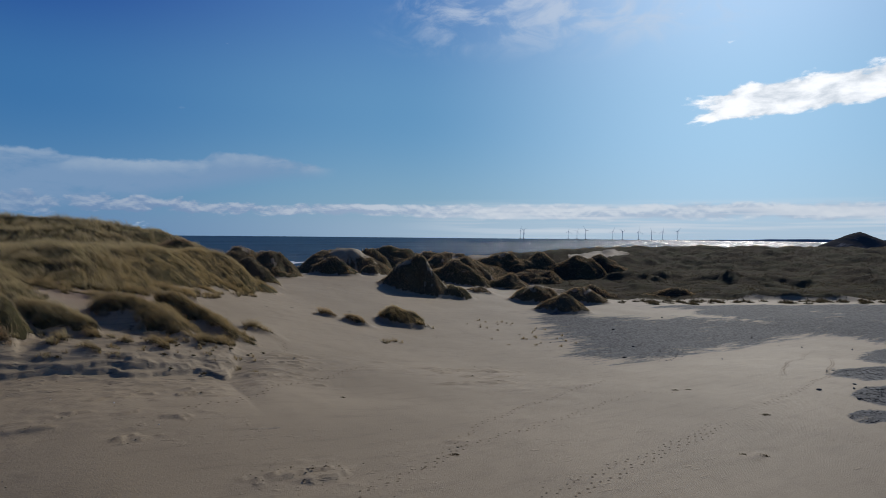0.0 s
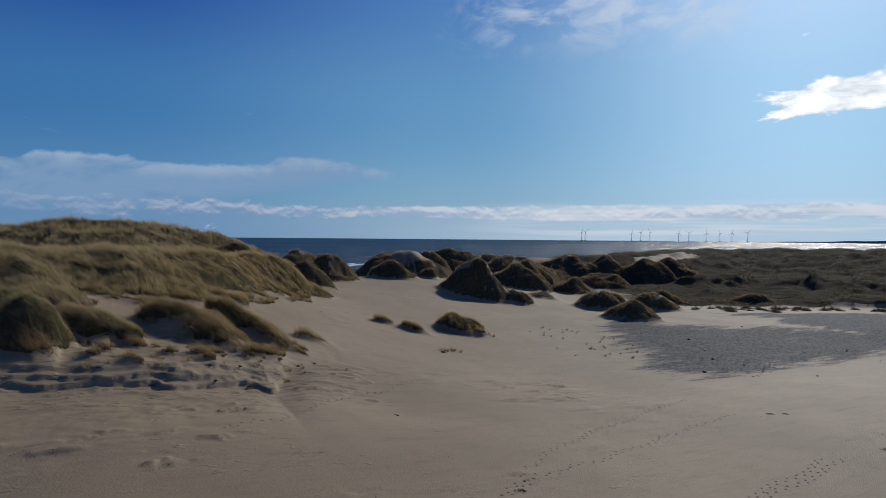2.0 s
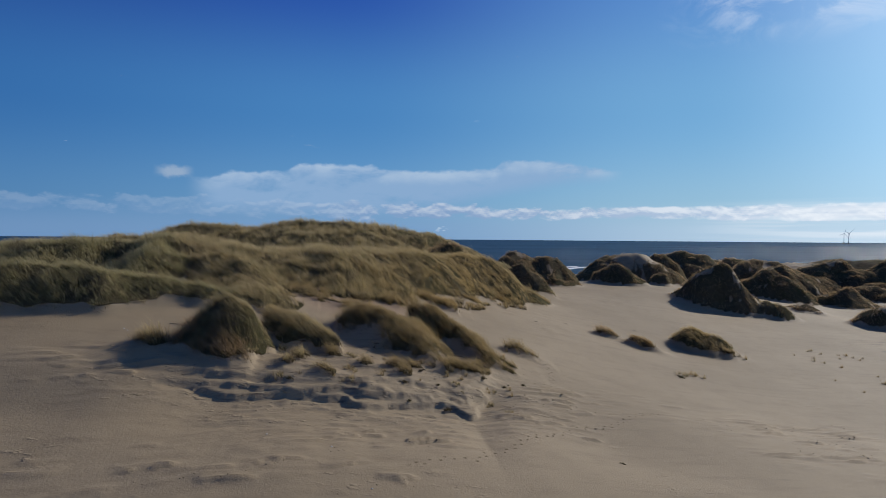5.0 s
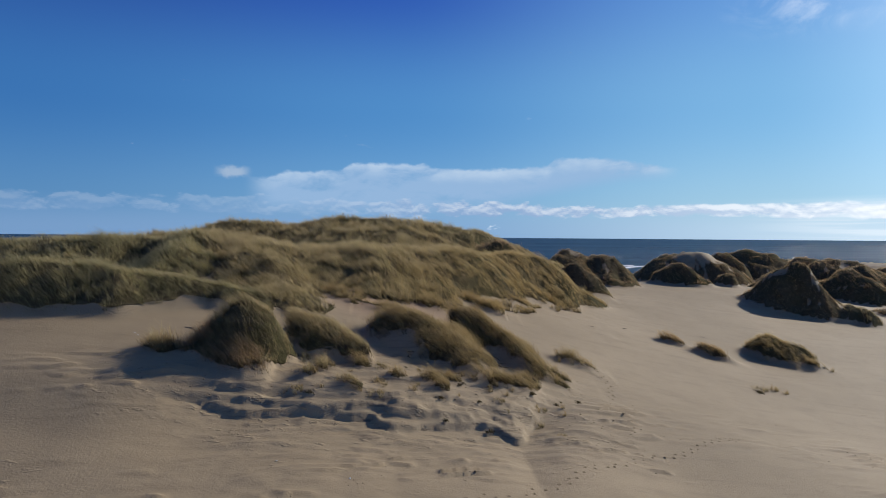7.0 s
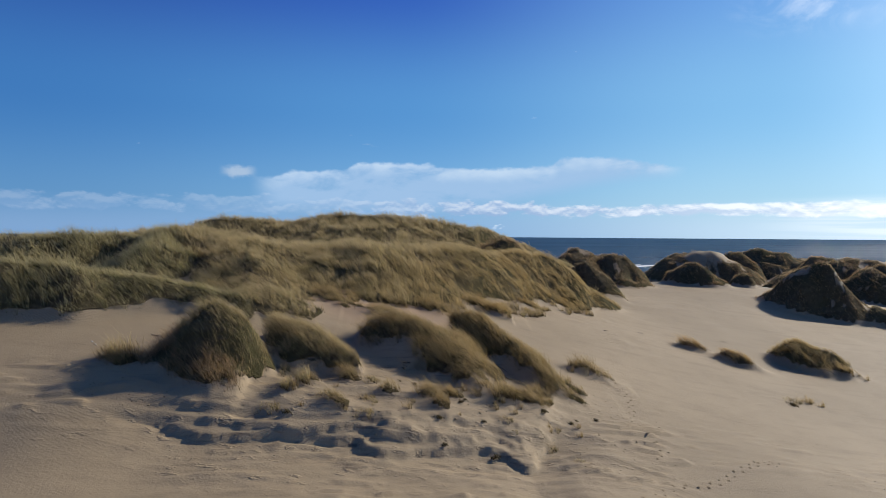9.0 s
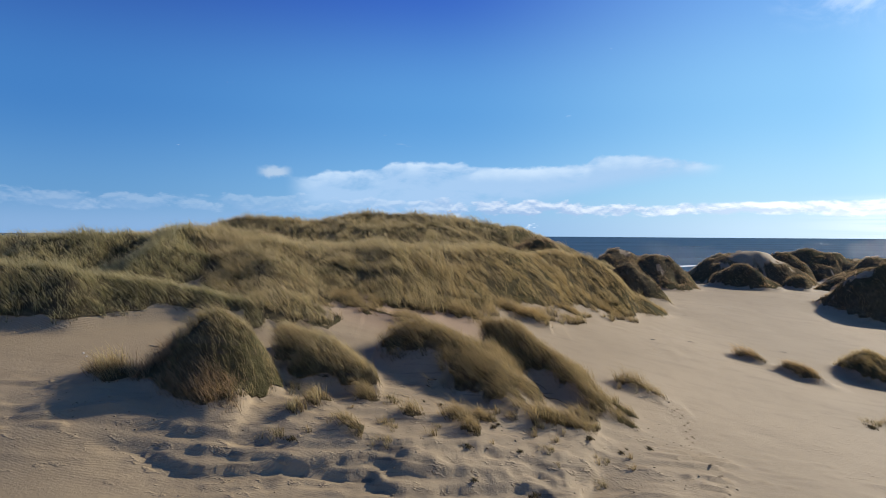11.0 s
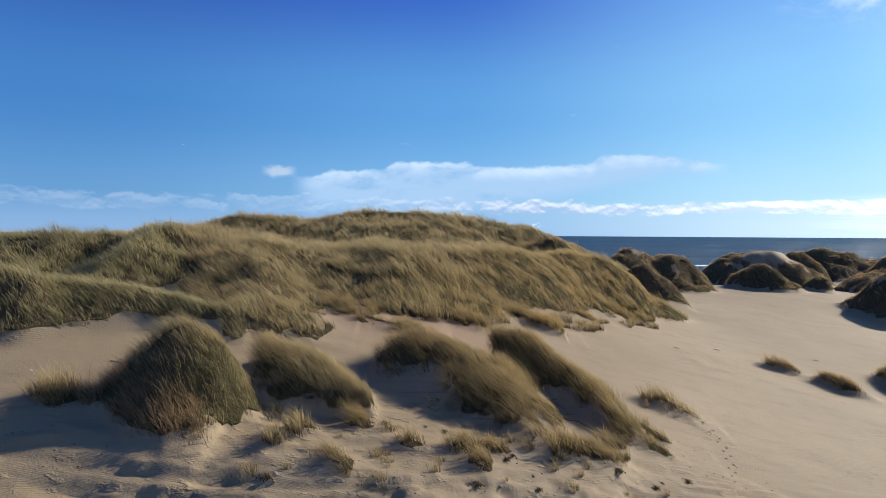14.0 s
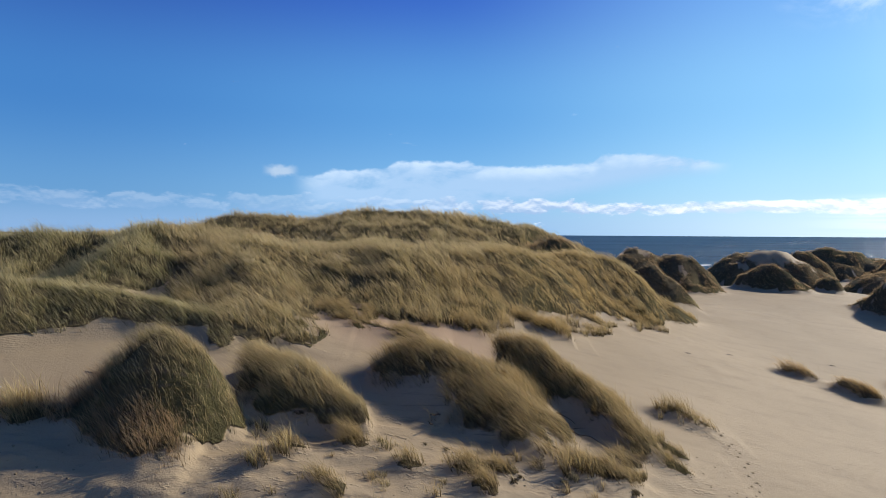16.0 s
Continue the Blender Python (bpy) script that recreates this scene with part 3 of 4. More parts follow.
# dunes between the hollow and the sea
dune("mound", (17, 40, 70, 105), dict(cx=26.5, cy=87, a=8, b=8, turn=20, top=10.2, foot=4.2, sharp=1.5, wob=0.6), "dark marram grass on a rounded dune near the sea", "short")
dune("mound", (24, 44, 72, 102), dict(cx=31.5, cy=86, a=7.5, b=5.5, turn=-25, top=9.6, foot=4.4, sharp=1.4, wob=0.6), "dark marram grass on a steep dune near the sea", "short")
dune("mound", (14, 32, 59, 78), dict(cx=22.4, cy=68, a=5.0, b=3.0, turn=-40, top=9.7, foot=4.4, sharp=1.6, wob=0.55), "brown marram grass on a low dune shoulder", "short")
dune("mound", (42, 70, 58, 94), dict(cx=56.0, cy=76.0, a=10.0, b=6.4, turn=-16, top=9.2, foot=0.4, sharp=1.3, wob=0.6), "dark marram grass on a tall pointed dune", "short", (0.3, 0.7))
dune("mound", (54, 74, 58, 82), dict(cx=63, cy=71.5, a=5.5, b=3.2, turn=-20, top=3.6, foot=0.2, sharp=1.5, wob=0.6), "scrubby marram grass at the foot of a dune", "short")
dune("mound", (64, 100, 74, 112), dict(cx=82, cy=99, a=9.5, b=6.0, turn=-28, top=6.6, foot=1.0, sharp=1.5, wob=0.7), "dark marram grass on a broad dune", "short", (0.3, 0.7))
dune("mound", (36, 58, 78, 102), dict(cx=46.8, cy=90, a=6.2, b=4.4, turn=-30, top=8.5, foot=3.6, sharp=1.5, wob=0.6), "dark marram grass on a dune beside the sand saddle", "short")
dune("mound", (46, 62, 76, 98), dict(cx=55, cy=91, a=2.8, b=2.0, turn=0, top=6.2, foot=3.6, sharp=1.8), "dark marram tussock on a small sand knoll", "short", (0.2, 0.5))
dune("mound", (60, 104, 140, 186), dict(cx=82, cy=162, a=14, b=10, turn=-10, top=8.8, foot=2.6, sharp=1.7, wob=0.5), "sandy-topped dune with a collar of dark marram", "short", (0.8, 1.2))
dune("mound", (78, 118, 106, 140), dict(cx=98, cy=123, a=14, b=7, turn=-18, top=7.6, foot=3.2, sharp=1.4, wob=0.6), "dark marram grass on a dune near the sea", "short")
dune("mound", (82, 106, 152, 180), dict(cx=94, cy=166, a=6, b=5, turn=0, top=8.0, foot=3.0, sharp=1.6, wob=0.55), "dark marram grass on a small dune near the sea", "short")
dune("mound", (92, 140, 166, 214), dict(cx=116, cy=190, a=17, b=11, turn=-25, top=8.6, foot=2.4, sharp=1.4, wob=0.6), "dark marram grass on a dune near the sea", "short")
dune("mound", (92, 124, 130, 162), dict(cx=108, cy=146, a=9, b=7, turn=-10, top=7.0, foot=2.2, sharp=1.5, wob=0.6), "dark marram grass on a low dune near the sea", "short")
dune("mound", (108, 142, 104, 150), dict(cx=124, cy=130, a=13, b=8, turn=-30, top=7.6, foot=1.6, sharp=1.4, wob=0.6), "dark marram grass on a dune near the sea", "short")
dune("mound", (118, 154, 100, 148), dict(cx=136, cy=127, a=11, b=9, turn=-35, top=7.6, foot=0.8, sharp=1.4), "dark marram grass on a pointed dune", "short")
dune("mound", (128, 160, 96, 138), dict(cx=144, cy=118, a=10, b=8, turn=-35, top=6.8, foot=0.8, sharp=1.4), "dark marram grass on a pointed dune", "short")
dune("mound", (104, 134, 92, 128), dict(cx=119, cy=110, a=9, b=6.5, turn=-30, top=4.0, foot=0.2, sharp=1.5, wob=0.6), "brown marram grass on a low dune", "short")
# hummocks at the edge of the gravel
dune("mound", (66, 86, 44, 66), dict(cx=76.5, cy=54.5, a=5.2, b=3.6, turn=-25, top=2.2, foot=-1.0, sharp=1.6, wob=0.8), "dark scrubby hummock at the edge of the gravel", "short", (0.3, 0.7))
dune("mound", (70, 96, 54, 80), dict(cx=82, cy=68, a=7, b=4.5, turn=-25, top=2.0, foot=-0.8, sharp=1.6, wob=0.55), "dark scrubby hummock beside the gravel", "short", (0.3, 0.7))
dune("mound", (80, 104, 52, 78), dict(cx=91, cy=64, a=7, b=4, turn=-30, top=1.6, foot=-1.0, sharp=1.6, wob=0.55), "dark scrubby hummock beside the gravel", "short", (0.3, 0.7))
dune("mound", (66, 86, 66, 90), dict(cx=75, cy=79, a=4.2, b=2.8, turn=-25, top=1.8, foot=0, sharp=1.7, wob=0.5), "brown marram tussocks on low sand", "short", (0.3, 0.7))
dune("mound", (88, 108, 84, 106), dict(cx=97, cy=95, a=5.5, b=4, turn=-28, top=3.2, foot=0.6, sharp=1.5, wob=0.6), "brown marram grass on a low dune", "short")
dune("mound", (64, 80, 84, 104), dict(cx=70, cy=95, a=3.6, b=2.6, turn=-20, top=6.4, foot=2.6, sharp=1.6, wob=0.6), "dark marram grass on a small dune", "short")
dune("mound", (86, 108, 104, 124), dict(cx=96, cy=114, a=6, b=4, turn=-20, top=7.2, foot=2.0, sharp=1.5, wob=0.6), "dark marram grass on a small dune", "short")
dune("mound", (150, 190, 110, 150), dict(cx=168, cy=130, a=12, b=8, turn=-35, top=6.6, foot=0.8, sharp=1.4, wob=0.6), "dark scrub on a low dune", "short")
dune("mound", (94, 116, 62, 84), dict(cx=104, cy=73, a=6.5, b=3.6, turn=-30, top=1.4, foot=-0.8, sharp=1.5, wob=0.6), "dark scrubby hummock beside the gravel", "short")
dune("mound", (108, 134, 52, 76), dict(cx=120, cy=64, a=7.5, b=3.6, turn=-28, top=1.2, foot=-1.0, sharp=1.5, wob=0.6), "dark scrubby hummock beside the gravel", "short")
# small hummocks on the open sand
dune("mound", (22, 31, 40, 48.5), dict(cx=25.2, cy=45.2, a=2.0, b=1.2, turn=-20, top=3.0, foot=1.8, sharp=1.6), "thin dark marram on a small wind-cut sand hummock", "near", (0.1, 0.5))
dune("mound", (24, 33, 39, 47), dict(cx=28.0, cy=43.4, a=2.7, b=1.3, turn=-35, top=2.5, foot=1.1, sharp=1.6), "thin dark marram on a small wind-cut sand hummock", "near", (0.15, 0.6))
dune("mound", (31, 43, 40, 53), dict(cx=36.6, cy=46.2, a=4.4, b=2.5, turn=-35, top=2.35, foot=0.2, sharp=1.8, wob=1.0), "marram grass on a small pointed sand hummock", "near", (0.15, 0.9))

# little heaps of sand held by single plants, below the hummocks and at the foot of the big dune
for x, y, a, b, turn, h in ((-5.3, 20.8, 0.9, 0.5, 20, 0.75), (-5.8, 19.9, 0.6, 0.4, 10, 0.55), (-3.7, 19.4, 0.7, 0.4, -10, 0.5), (-3.1, 21.9, 0.6, 0.35, 15, 0.45), (-1.2, 21.0, 0.6, 0.35, 20, 0.45), (0.8, 21.4, 0.9, 0.4, 15, 0.5), (1.9, 21.7, 0.6, 0.35, 10, 0.45), (1.3, 20.6, 0.6, 0.3, 0, 0.4), (4.7, 22.7, 1.3, 0.6, 15, 0.75), (6.6, 24.1, 0.8, 0.4, 20, 0.5),
                            (6.3, 22.9, 0.7, 0.4, 10, 0.5), (9.2, 25.2, 0.6, 0.35, 25, 0.4), (9.3, 27.2, 0.7, 0.35, -40, 0.45), (11.2, 31.4, 1.0, 0.5, -30, 0.55), (-8.4, 19.6, 0.9, 0.4, 25, 0.5), (-14.1, 21.2, 0.9, 0.6, 0, 0.6), (-7.4, 32.2, 1.3, 0.6, 10, 0.7), (-5.0, 33.4, 1.1, 0.5, 0, 0.6), (-2.8, 37.4, 1.5, 0.7, 10, 0.8), (-2.6, 33.2, 1.4, 0.5, 5, 0.55), (1.2, 37.4, 1.2, 0.6, -15, 0.6),
                            (2.2, 40.0, 1.4, 0.6, 20, 0.7), (5.2, 41.8, 1.4, 0.6, -25, 0.7), (6.6, 41.0, 0.8, 0.5, 0, 0.5), (-6.0, 35.0, 1.5, 0.7, 15, 0.8), (9.0, 46.6, 1.6, 0.8, 20, 0.8), (14.2, 50.8, 1.5, 0.8, 30, 0.8)):
    c = float((bare(np.array([x]), np.array([y])) + bench(np.array([x]), np.array([y])))[0])
    dune("mound", (x - 3, x + 3, y - 3, y + 3), dict(cx=x, cy=y, a=a * 1.3, b=b * 1.4, turn=turn, top=c + h * (0.6 if y < 30 else 0.45), foot=c - 0.1, sharp=1.6, wob=0.7), "dry golden marram grass holding a little heap of sand", "close", (0.05, 0.5))


def heath(x, y):
    """How far a place lies in the dark heath, 0 to 1."""
    e = 0.48 * (x - 95) + 0.88 * (y - 60) + 7 * fbm(x, y, 25, 4, 0.6)
    side = sstep(0.88 * (x - 112) - 0.48 * (y - 100) + 8 * fbm(x, y, 30, 3), -8, 10)
    near = sstep(e, 4, 10) * side
    sandy = sstep(np.exp(-(((x - 205) / 26) ** 2 + ((y - 160) / 13) ** 2)) + 0.4 * fbm(x, y, 16, 3), 0.5, 0.75)
    return near * (1 - sandy) * sstep(shore(x, y), -10, -40)


def gravel(x, y):
    """The pebble flat, 0 to 1."""
    g = sstep(x - 0.6 * (y - 22), 40, 58) * sstep(0.60 * (x - 65) + 0.80 * (y - 57), 9, -6) * sstep(y - 0.02 * x, 13, 22)
    east = sstep(x, 92, 105) * sstep(y, -60, -40) * sstep(0.48 * (x - 95) + 0.88 * (y - 60), 2, -6)
    spots = sstep(np.exp(-(((x - 67) / 10) ** 2 + ((y + 3.5) / 3.8) ** 2)) + np.exp(-(((x - 51) / 4.4) ** 2 + ((y + 9.5) / 2.6) ** 2)) + np.exp(-(((x - 42) / 2.0) ** 2 + ((y + 11) / 1.1) ** 2)) + np.exp(-(((x - 92) / 13) ** 2 + ((y - 3) / 4.5) ** 2)), 0.12, 0.42)
    return np.maximum(np.maximum(g, east), spots)


def eroded(x, y):
    """The torn sand slope below the hummocks, 0 to 1."""
    return np.exp(-(((x + 1) / 11.5) ** 2 + ((y - 20 - 0.12 * x) / 6.2) ** 2) ** 2)


def land(x, y, full=False):
    """The height of the ground; with full, also the sand below and which dune stands there."""
    sand = bare(x, y)
    near = np.hypot(x, y - 20) < 60
    er = np.where(near, eroded(x, y), 0.0)
    c, s = math.cos(radians(12)), math.sin(radians(12))
    tu, tv = x * c + y * s, -x * s + y * c
    torn = np.abs(fbm(tu * 0.28, tv * 1.5, 2.1, 4, 0.6))
    sand = sand + np.where(near, er * (0.24 * (0.4 - torn) + 0.10 * fbm(tu * 0.3, tv * 1.3, 0.9, 4, 0.65)) + bench(x, y), 0.0)
    patch = sstep(fbm(x, y, 11, 2, shift=2.0), 0.12, 0.4) * np.where(near, 1.0, 0.0)
    sand = sand + 0.13 * patch * np.maximum(0, fbm(tu * 0.5, tv * 1.2, 1.1, 3, 0.6, 6.0))
    rip = torn_sand(x, y)
    sand = sand + rip * (0.20 * lips(x, y, 0.75) + 0.10 * fbm(tu * 0.5, tv, 1.8, 2, shift=19.0)) + np.where(near, er * (0.12 * lips(x, y, 0.8, 5.0) + 0.05 * fbm(tu * 0.6, tv, 0.55, 3, 0.6, 12.0)), 0.0)
    z, owner = sand.copy() if hasattr(sand, "copy") else sand, np.full(np.shape(x), -1)
    hl = heath(x, y)
    lump = hl * (4.6 * np.maximum(0, fbm(x, y, 26, 3, 0.5, 1.0)) + 2.0 * (0.3 - np.abs(fbm(x, y, 13, 3, 0.55, 3.0))) + 0.6 * fbm(x, y, 6, 3, 0.6))
    ridge = crest(x, y, ((150, 190, 3.5), (190, 185, 6), (244, 175, 8.0), (273, 151, 8.5), (300, 120, 8.9), (350, 60, 9.2), (420, -40, 9.5)), 0.05, 0.14, 12, 6.0) + 1.3 * fbm(x, y, 30, 4, 0.55)
    z = smax(z + lump, np.where(np.hypot(x, y) > 110, ridge, -50.0), 1.2)
    sand = np.where(hl > 0.3, np.minimum(sand, z), sand)
    top = z.copy()
    for i, (kind, box, form, label, grass, lift) in enumerate(DUNES):
        inside = (x > box[0]) & (x < box[1]) & (y > box[2]) & (y < box[3])
        if not inside.any():
            continue
        xs, ys = x[inside], y[inside]
        h = (crest if kind == "crest" else mound)(xs, ys, **form)
        rim = 1.0 if box[1] - box[0] < 7 else np.minimum.reduce([sstep(xs - box[0], 0, 2), sstep(box[1] - xs, 0, 2), sstep(ys - box[2], 0, 2), sstep(box[3] - ys, 0, 2)])
        h = h * rim + (h.min() - 3) * (1 - rim)
        won = h > top[inside]
        owner[inside] = np.where(won, i, owner[inside])
        top[inside] = np.maximum(top[inside], h)
        z[inside] = smax(z[inside], h, 0.35)
    rough = sstep(z - sand, 0.3, 1.5)
    z = z + rough * (0.45 * fbm(x, y, 2.6, 3, 0.55, 9.0) + 0.75 * fbm(x, y, 7, 3, 0.5, 5.0) * sstep(np.hypot(x + 3, y - 24), 8, 16))
    z = z + rough * sstep(x, 14, 24) * sstep(y, 50, 60) * (2.0 * (0.2 - np.abs(fbm(x, y, 9, 3, 0.5, 21.0))) + 0.8 * fbm(x, y, 3.6, 3, 0.6, 2.0))
    return (z, sand, owner, hl) if full else z


def spread(marks):
    """Lines of a grid: stretches of (end, spacing), the spacing growing evenly within each."""
    out, (pos, step) = [marks[0][0]], marks[0]
    for end, last in marks[1:]:
        n = max(1, round((end - pos) / ((step + last) / 2)))
        t = np.arange(1, n + 1) / n
        first = 2 * step / (step + last)
        out.extend(pos + (end - pos) * (first * t + (1 - first) * t * t))
        pos, step = end, last
    return np.array(out)


def sheet(name, xs, ys, z, material, attrs=()):
    nx, ny = len(xs), len(ys)
    X, Y = np.meshgrid(xs, ys)
    co = np.stack([X.ravel(), Y.ravel(), z.ravel()], 1).astype(np.float32)
    i = (np.arange(ny - 1)[:, None] * nx + np.arange(nx - 1)[None, :]).ravel()
    quads = np.stack([i, i + 1, i + nx + 1, i + nx], 1).astype(np.int32)
    me = mesh_from(name, co, quads, material, True)
    for key, v in attrs:
        a = me.attributes.new(key, "FLOAT", "POINT")
        a.data.foreach_set("value", v.ravel().astype(np.float32))
    return new(name, me)


def mesh_from(name, co, faces, material, smooth=False):
    """A mesh from arrays: all faces have the same number of corners."""
    me = bpy.data.meshes.new(name)
    k = faces.shape[1]
    me.vertices.add(len(co))
    me.vertices.foreach_set("co", np.ascontiguousarray(co, np.float32).ravel())
    me.loops.add(faces.size)
    me.loops.foreach_set("vertex_index", np.ascontiguousarray(faces, np.int32).ravel())
    me.polygons.add(len(faces))
    me.polygons.foreach_set("loop_start", np.arange(0, faces.size, k, dtype=np.int32))
    me.polygons.foreach_set("use_smooth", np.full(len(faces), smooth))
    me.materials.append(material)
    me.update(calc_edges=True)
    return me


def build_ground():
    xs = spread([(-4900, 900), (-400, 60), (-90, 4), (-45, 0.7), (-20, 0.24), (-14, 0.13), (10, 0.13), (22, 0.3), (50, 0.6), (100, 0.9), (160, 1.3), (320, 3.0), (700, 25), (4900, 900)])
    ys = spread([(-4900, 900), (-300, 60), (-60, 3), (-25, 0.5), (-6, 0.22), (3, 0.22), (12, 0.13), (24, 0.13), (30, 0.2), (44, 0.36), (80, 0.6), (135, 1.0), (220, 2.2), (420, 8), (1000, 70), (4900, 900)])
    X, Y = np.meshgrid(xs, ys)
    z, sand, owner, hl = land(X, Y, True)
    cover = np.maximum(cover_of(X, Y, z, sand, owner), hl)
    ochre = np.exp(-(((X + 1.5) / 6) ** 2 + ((Y - 34.5) / 4.2) ** 2) ** 2)
    ob = sheet("ground", xs, ys, z, GROUND, (("cover", cover), ("gravel", gravel(X, Y)), ("eroded", eroded(X, Y)), ("ochre", ochre), ("heath", hl)))
    tagged(ob, "pale wind-blown sand with dunes, gravel and dark heath", "ground", kind="structure")


def cover_of(x, y, z, sand, owner):
    """How much a place is grown over with marram, 0 to 1."""
    cov = np.zeros(np.shape(x))
    up = z - sand + 0.5 * fbm(x, y, 2.5, 4, 0.65, 4.0) + 0.55 * sstep(np.hypot(x + 1, y - 26), 14, 9) * fbm(x, y, 1.1, 3, 0.65, 14.0)
    for i, d in enumerate(DUNES):
        cov = np.where(owner == i, sstep(up, *d[5]), cov)
    sea = sstep(x, 14, 24) * sstep(y, 52, 62)
    cov = cov * (1 - 0.6 * sea * sstep(fbm(x, y, 2.4, 4, 0.7, 13.0), 0.14, 0.34))
    undercut = np.exp(-(((x + 1.3) / 2.0) ** 2 + ((y - 24.9) / 1.5) ** 2) ** 2)
    top = np.exp(-(((x - 84) / 8) ** 2 + ((y - 160) / 6) ** 2) ** 2)
    return cov * (1 - undercut) * (1 - top)


# ---- ground and sea ----
build_ground()


def build_sea():
    xs = spread([(-4900, 300), (-200, 40), (900, 40), (4900, 300)])
    ys = spread([(-4900, 600), (60, 40), (900, 40), (4900, 300)])
    X, Y = np.meshgrid(xs, ys)
    z = np.full(X.shape, SEA_LEVEL) - 60 * sstep(shore(X, Y), -90, -500) * 1.0
    ob = sheet("water", xs, ys, z, SEA)
    tagged(ob, "deep blue open sea with small waves", "sea", kind="structure")


build_sea()


# ---- grass ----
WIND = (-0.86, 0.30)
LOOKS = {   # tussocks per square metre, leaves in each, their length and width, and the tussock's width
    "close": (46, 15, 1.15, 0.0125, 0.22),
    "near": (24, 15, 1.0, 0.018, 0.26),
    "mid": (11, 15, 1.2, 0.027, 0.36),
    "far": (4.0, 13, 1.15, 0.05, 0.55),
    "short": (4.4, 11, 0.55, 0.05, 0.55),
}


def blades(name, x, y, z, length, width, material, lean=0.7, out=None, tone=None, rng=RNG, ground=True):
    """Bent leaves, each of two pieces, standing at the places given."""
    n = len(x)
    length = length * rng.uniform(0.5, 1.35, n)
    width = width * rng.uniform(0.7, 1.3, n)
    spin = rng.uniform(0, 2 * np.pi, n)
    gust = lean * (1 + 0.6 * fbm(x, y, 4.0, 2, shift=6.0))
    ox, oy = out if out is not None else (0.0, 0.0)
    lx = WIND[0] * gust + 0.22 * rng.normal(size=n) + ox
    ly = WIND[1] * gust + 0.22 * rng.normal(size=n) + oy
    sx, sy = np.cos(spin) * width / 2, np.sin(spin) * width / 2
    co = np.empty((n, 5, 3))
    rise = length / np.sqrt(1 + lx ** 2 + ly ** 2)
    for k, (up, far, w) in enumerate(((-0.08, 0.0, 1), (-0.08, 0.0, -1), (0.58, 0.38, 0.75), (0.58, 0.38, -0.75), (0.92, 1.08, 0))):
        co[:, k, 0] = x + lx * rise * far + sx * w
        co[:, k, 1] = y + ly * rise * far + sy * w
        co[:, k, 2] = z + rise * up
    base = np.arange(n)[:, None] * 5
    tris = np.concatenate([base + [0, 1, 3], base + [0, 3, 2], base + [2, 3, 4]])
    me = mesh_from(name, co.reshape(-1, 3), tris, material)
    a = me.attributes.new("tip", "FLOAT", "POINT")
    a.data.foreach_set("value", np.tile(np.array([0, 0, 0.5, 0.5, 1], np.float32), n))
    a = me.attributes.new("tone", "FLOAT", "POINT")
    a.data.foreach_set("value", np.repeat(tone if tone is not None else rng.random(n), 5).astype(np.float32))
    a = me.attributes.new("dry", "FLOAT", "POINT")
    dry = sstep(x + 0.35 * (46 - y) + 5 * fbm(x, y, 6, 3, shift=2.0), -4, 12) * sstep(y, 64, 56) * sstep(y, 33, 38) if ground else np.zeros(n)
    a.data.foreach_set("value", np.repeat(dry, 5).astype(np.float32))
    return me


def tussocks(name, x, y, many, length, width, spread_, material, ground=None, lean=1.05, rng=RNG):
    """Leaves gathered in tussocks round the places given."""
    n = len(x)
    tall = length * (0.75 + 0.5 * rng.random(n))
    hue = rng.random(n)
    i = np.repeat(np.arange(n), many)
    r = spread_ * np.sqrt(rng.random(len(i))) * (0.6 + 0.8 * rng.random(n))[i]
    a = rng.uniform(0, 2 * np.pi, len(i))
    dx, dy = r * np.cos(a), r * np.sin(a)
    bx, by = x[i] + dx, y[i] + dy
    bz = ground(bx, by) if ground else np.zeros(len(i))
    tone = np.clip(hue[i] + rng.normal(0, 0.13, len(i)), 0, 1)
    k = 0.4 / spread_
    return blades(name, bx, by, bz, tall[i] * (1 - 0.35 * r / spread_), width, material, lean, (dx * k, dy * k), tone, rng, bool(ground) and ground is land)


def grow_dunes():
    for i, (kind, box, form, label, look_, lift) in enumerate(DUNES):
        per, many, length, width, wide = LOOKS[look_]
        x0, x1, y0, y1 = box
        n = int(per * (x1 - x0) * (y1 - y0))
        x, y = RNG.uniform(x0, x1, n), RNG.uniform(y0, y1, n)
        seen = (x > -0.75 * (y + 6) - 3) & (y < 82 + np.maximum(0, x - 8) * 9)      # grass behind the dunes is left out
        x, y = x[seen], y[seen]
        n = len(x)
        z, sand, owner, hl = land(x, y, True)
        cov = cover_of(x, y, z, sand, owner)
        thick = np.clip(0.85 + 1.1 * fbm(x, y, 1.6, 3, shift=7.0), 0.15, 1)
        keep = (owner == i) & (RNG.random(n) < cov * thick)
        x, y = x[keep], y[keep]
        if len(x) < 3:
            continue
        size = length * (0.85 + 0.5 * fbm(x, y, 2.2, 2, shift=11.0))
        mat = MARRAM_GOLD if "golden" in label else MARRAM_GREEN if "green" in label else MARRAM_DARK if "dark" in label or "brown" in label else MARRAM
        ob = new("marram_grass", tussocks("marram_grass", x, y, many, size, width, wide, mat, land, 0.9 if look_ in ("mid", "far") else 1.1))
        tagged(ob, label, "grass", "marram grass on the dunes", "stuff")


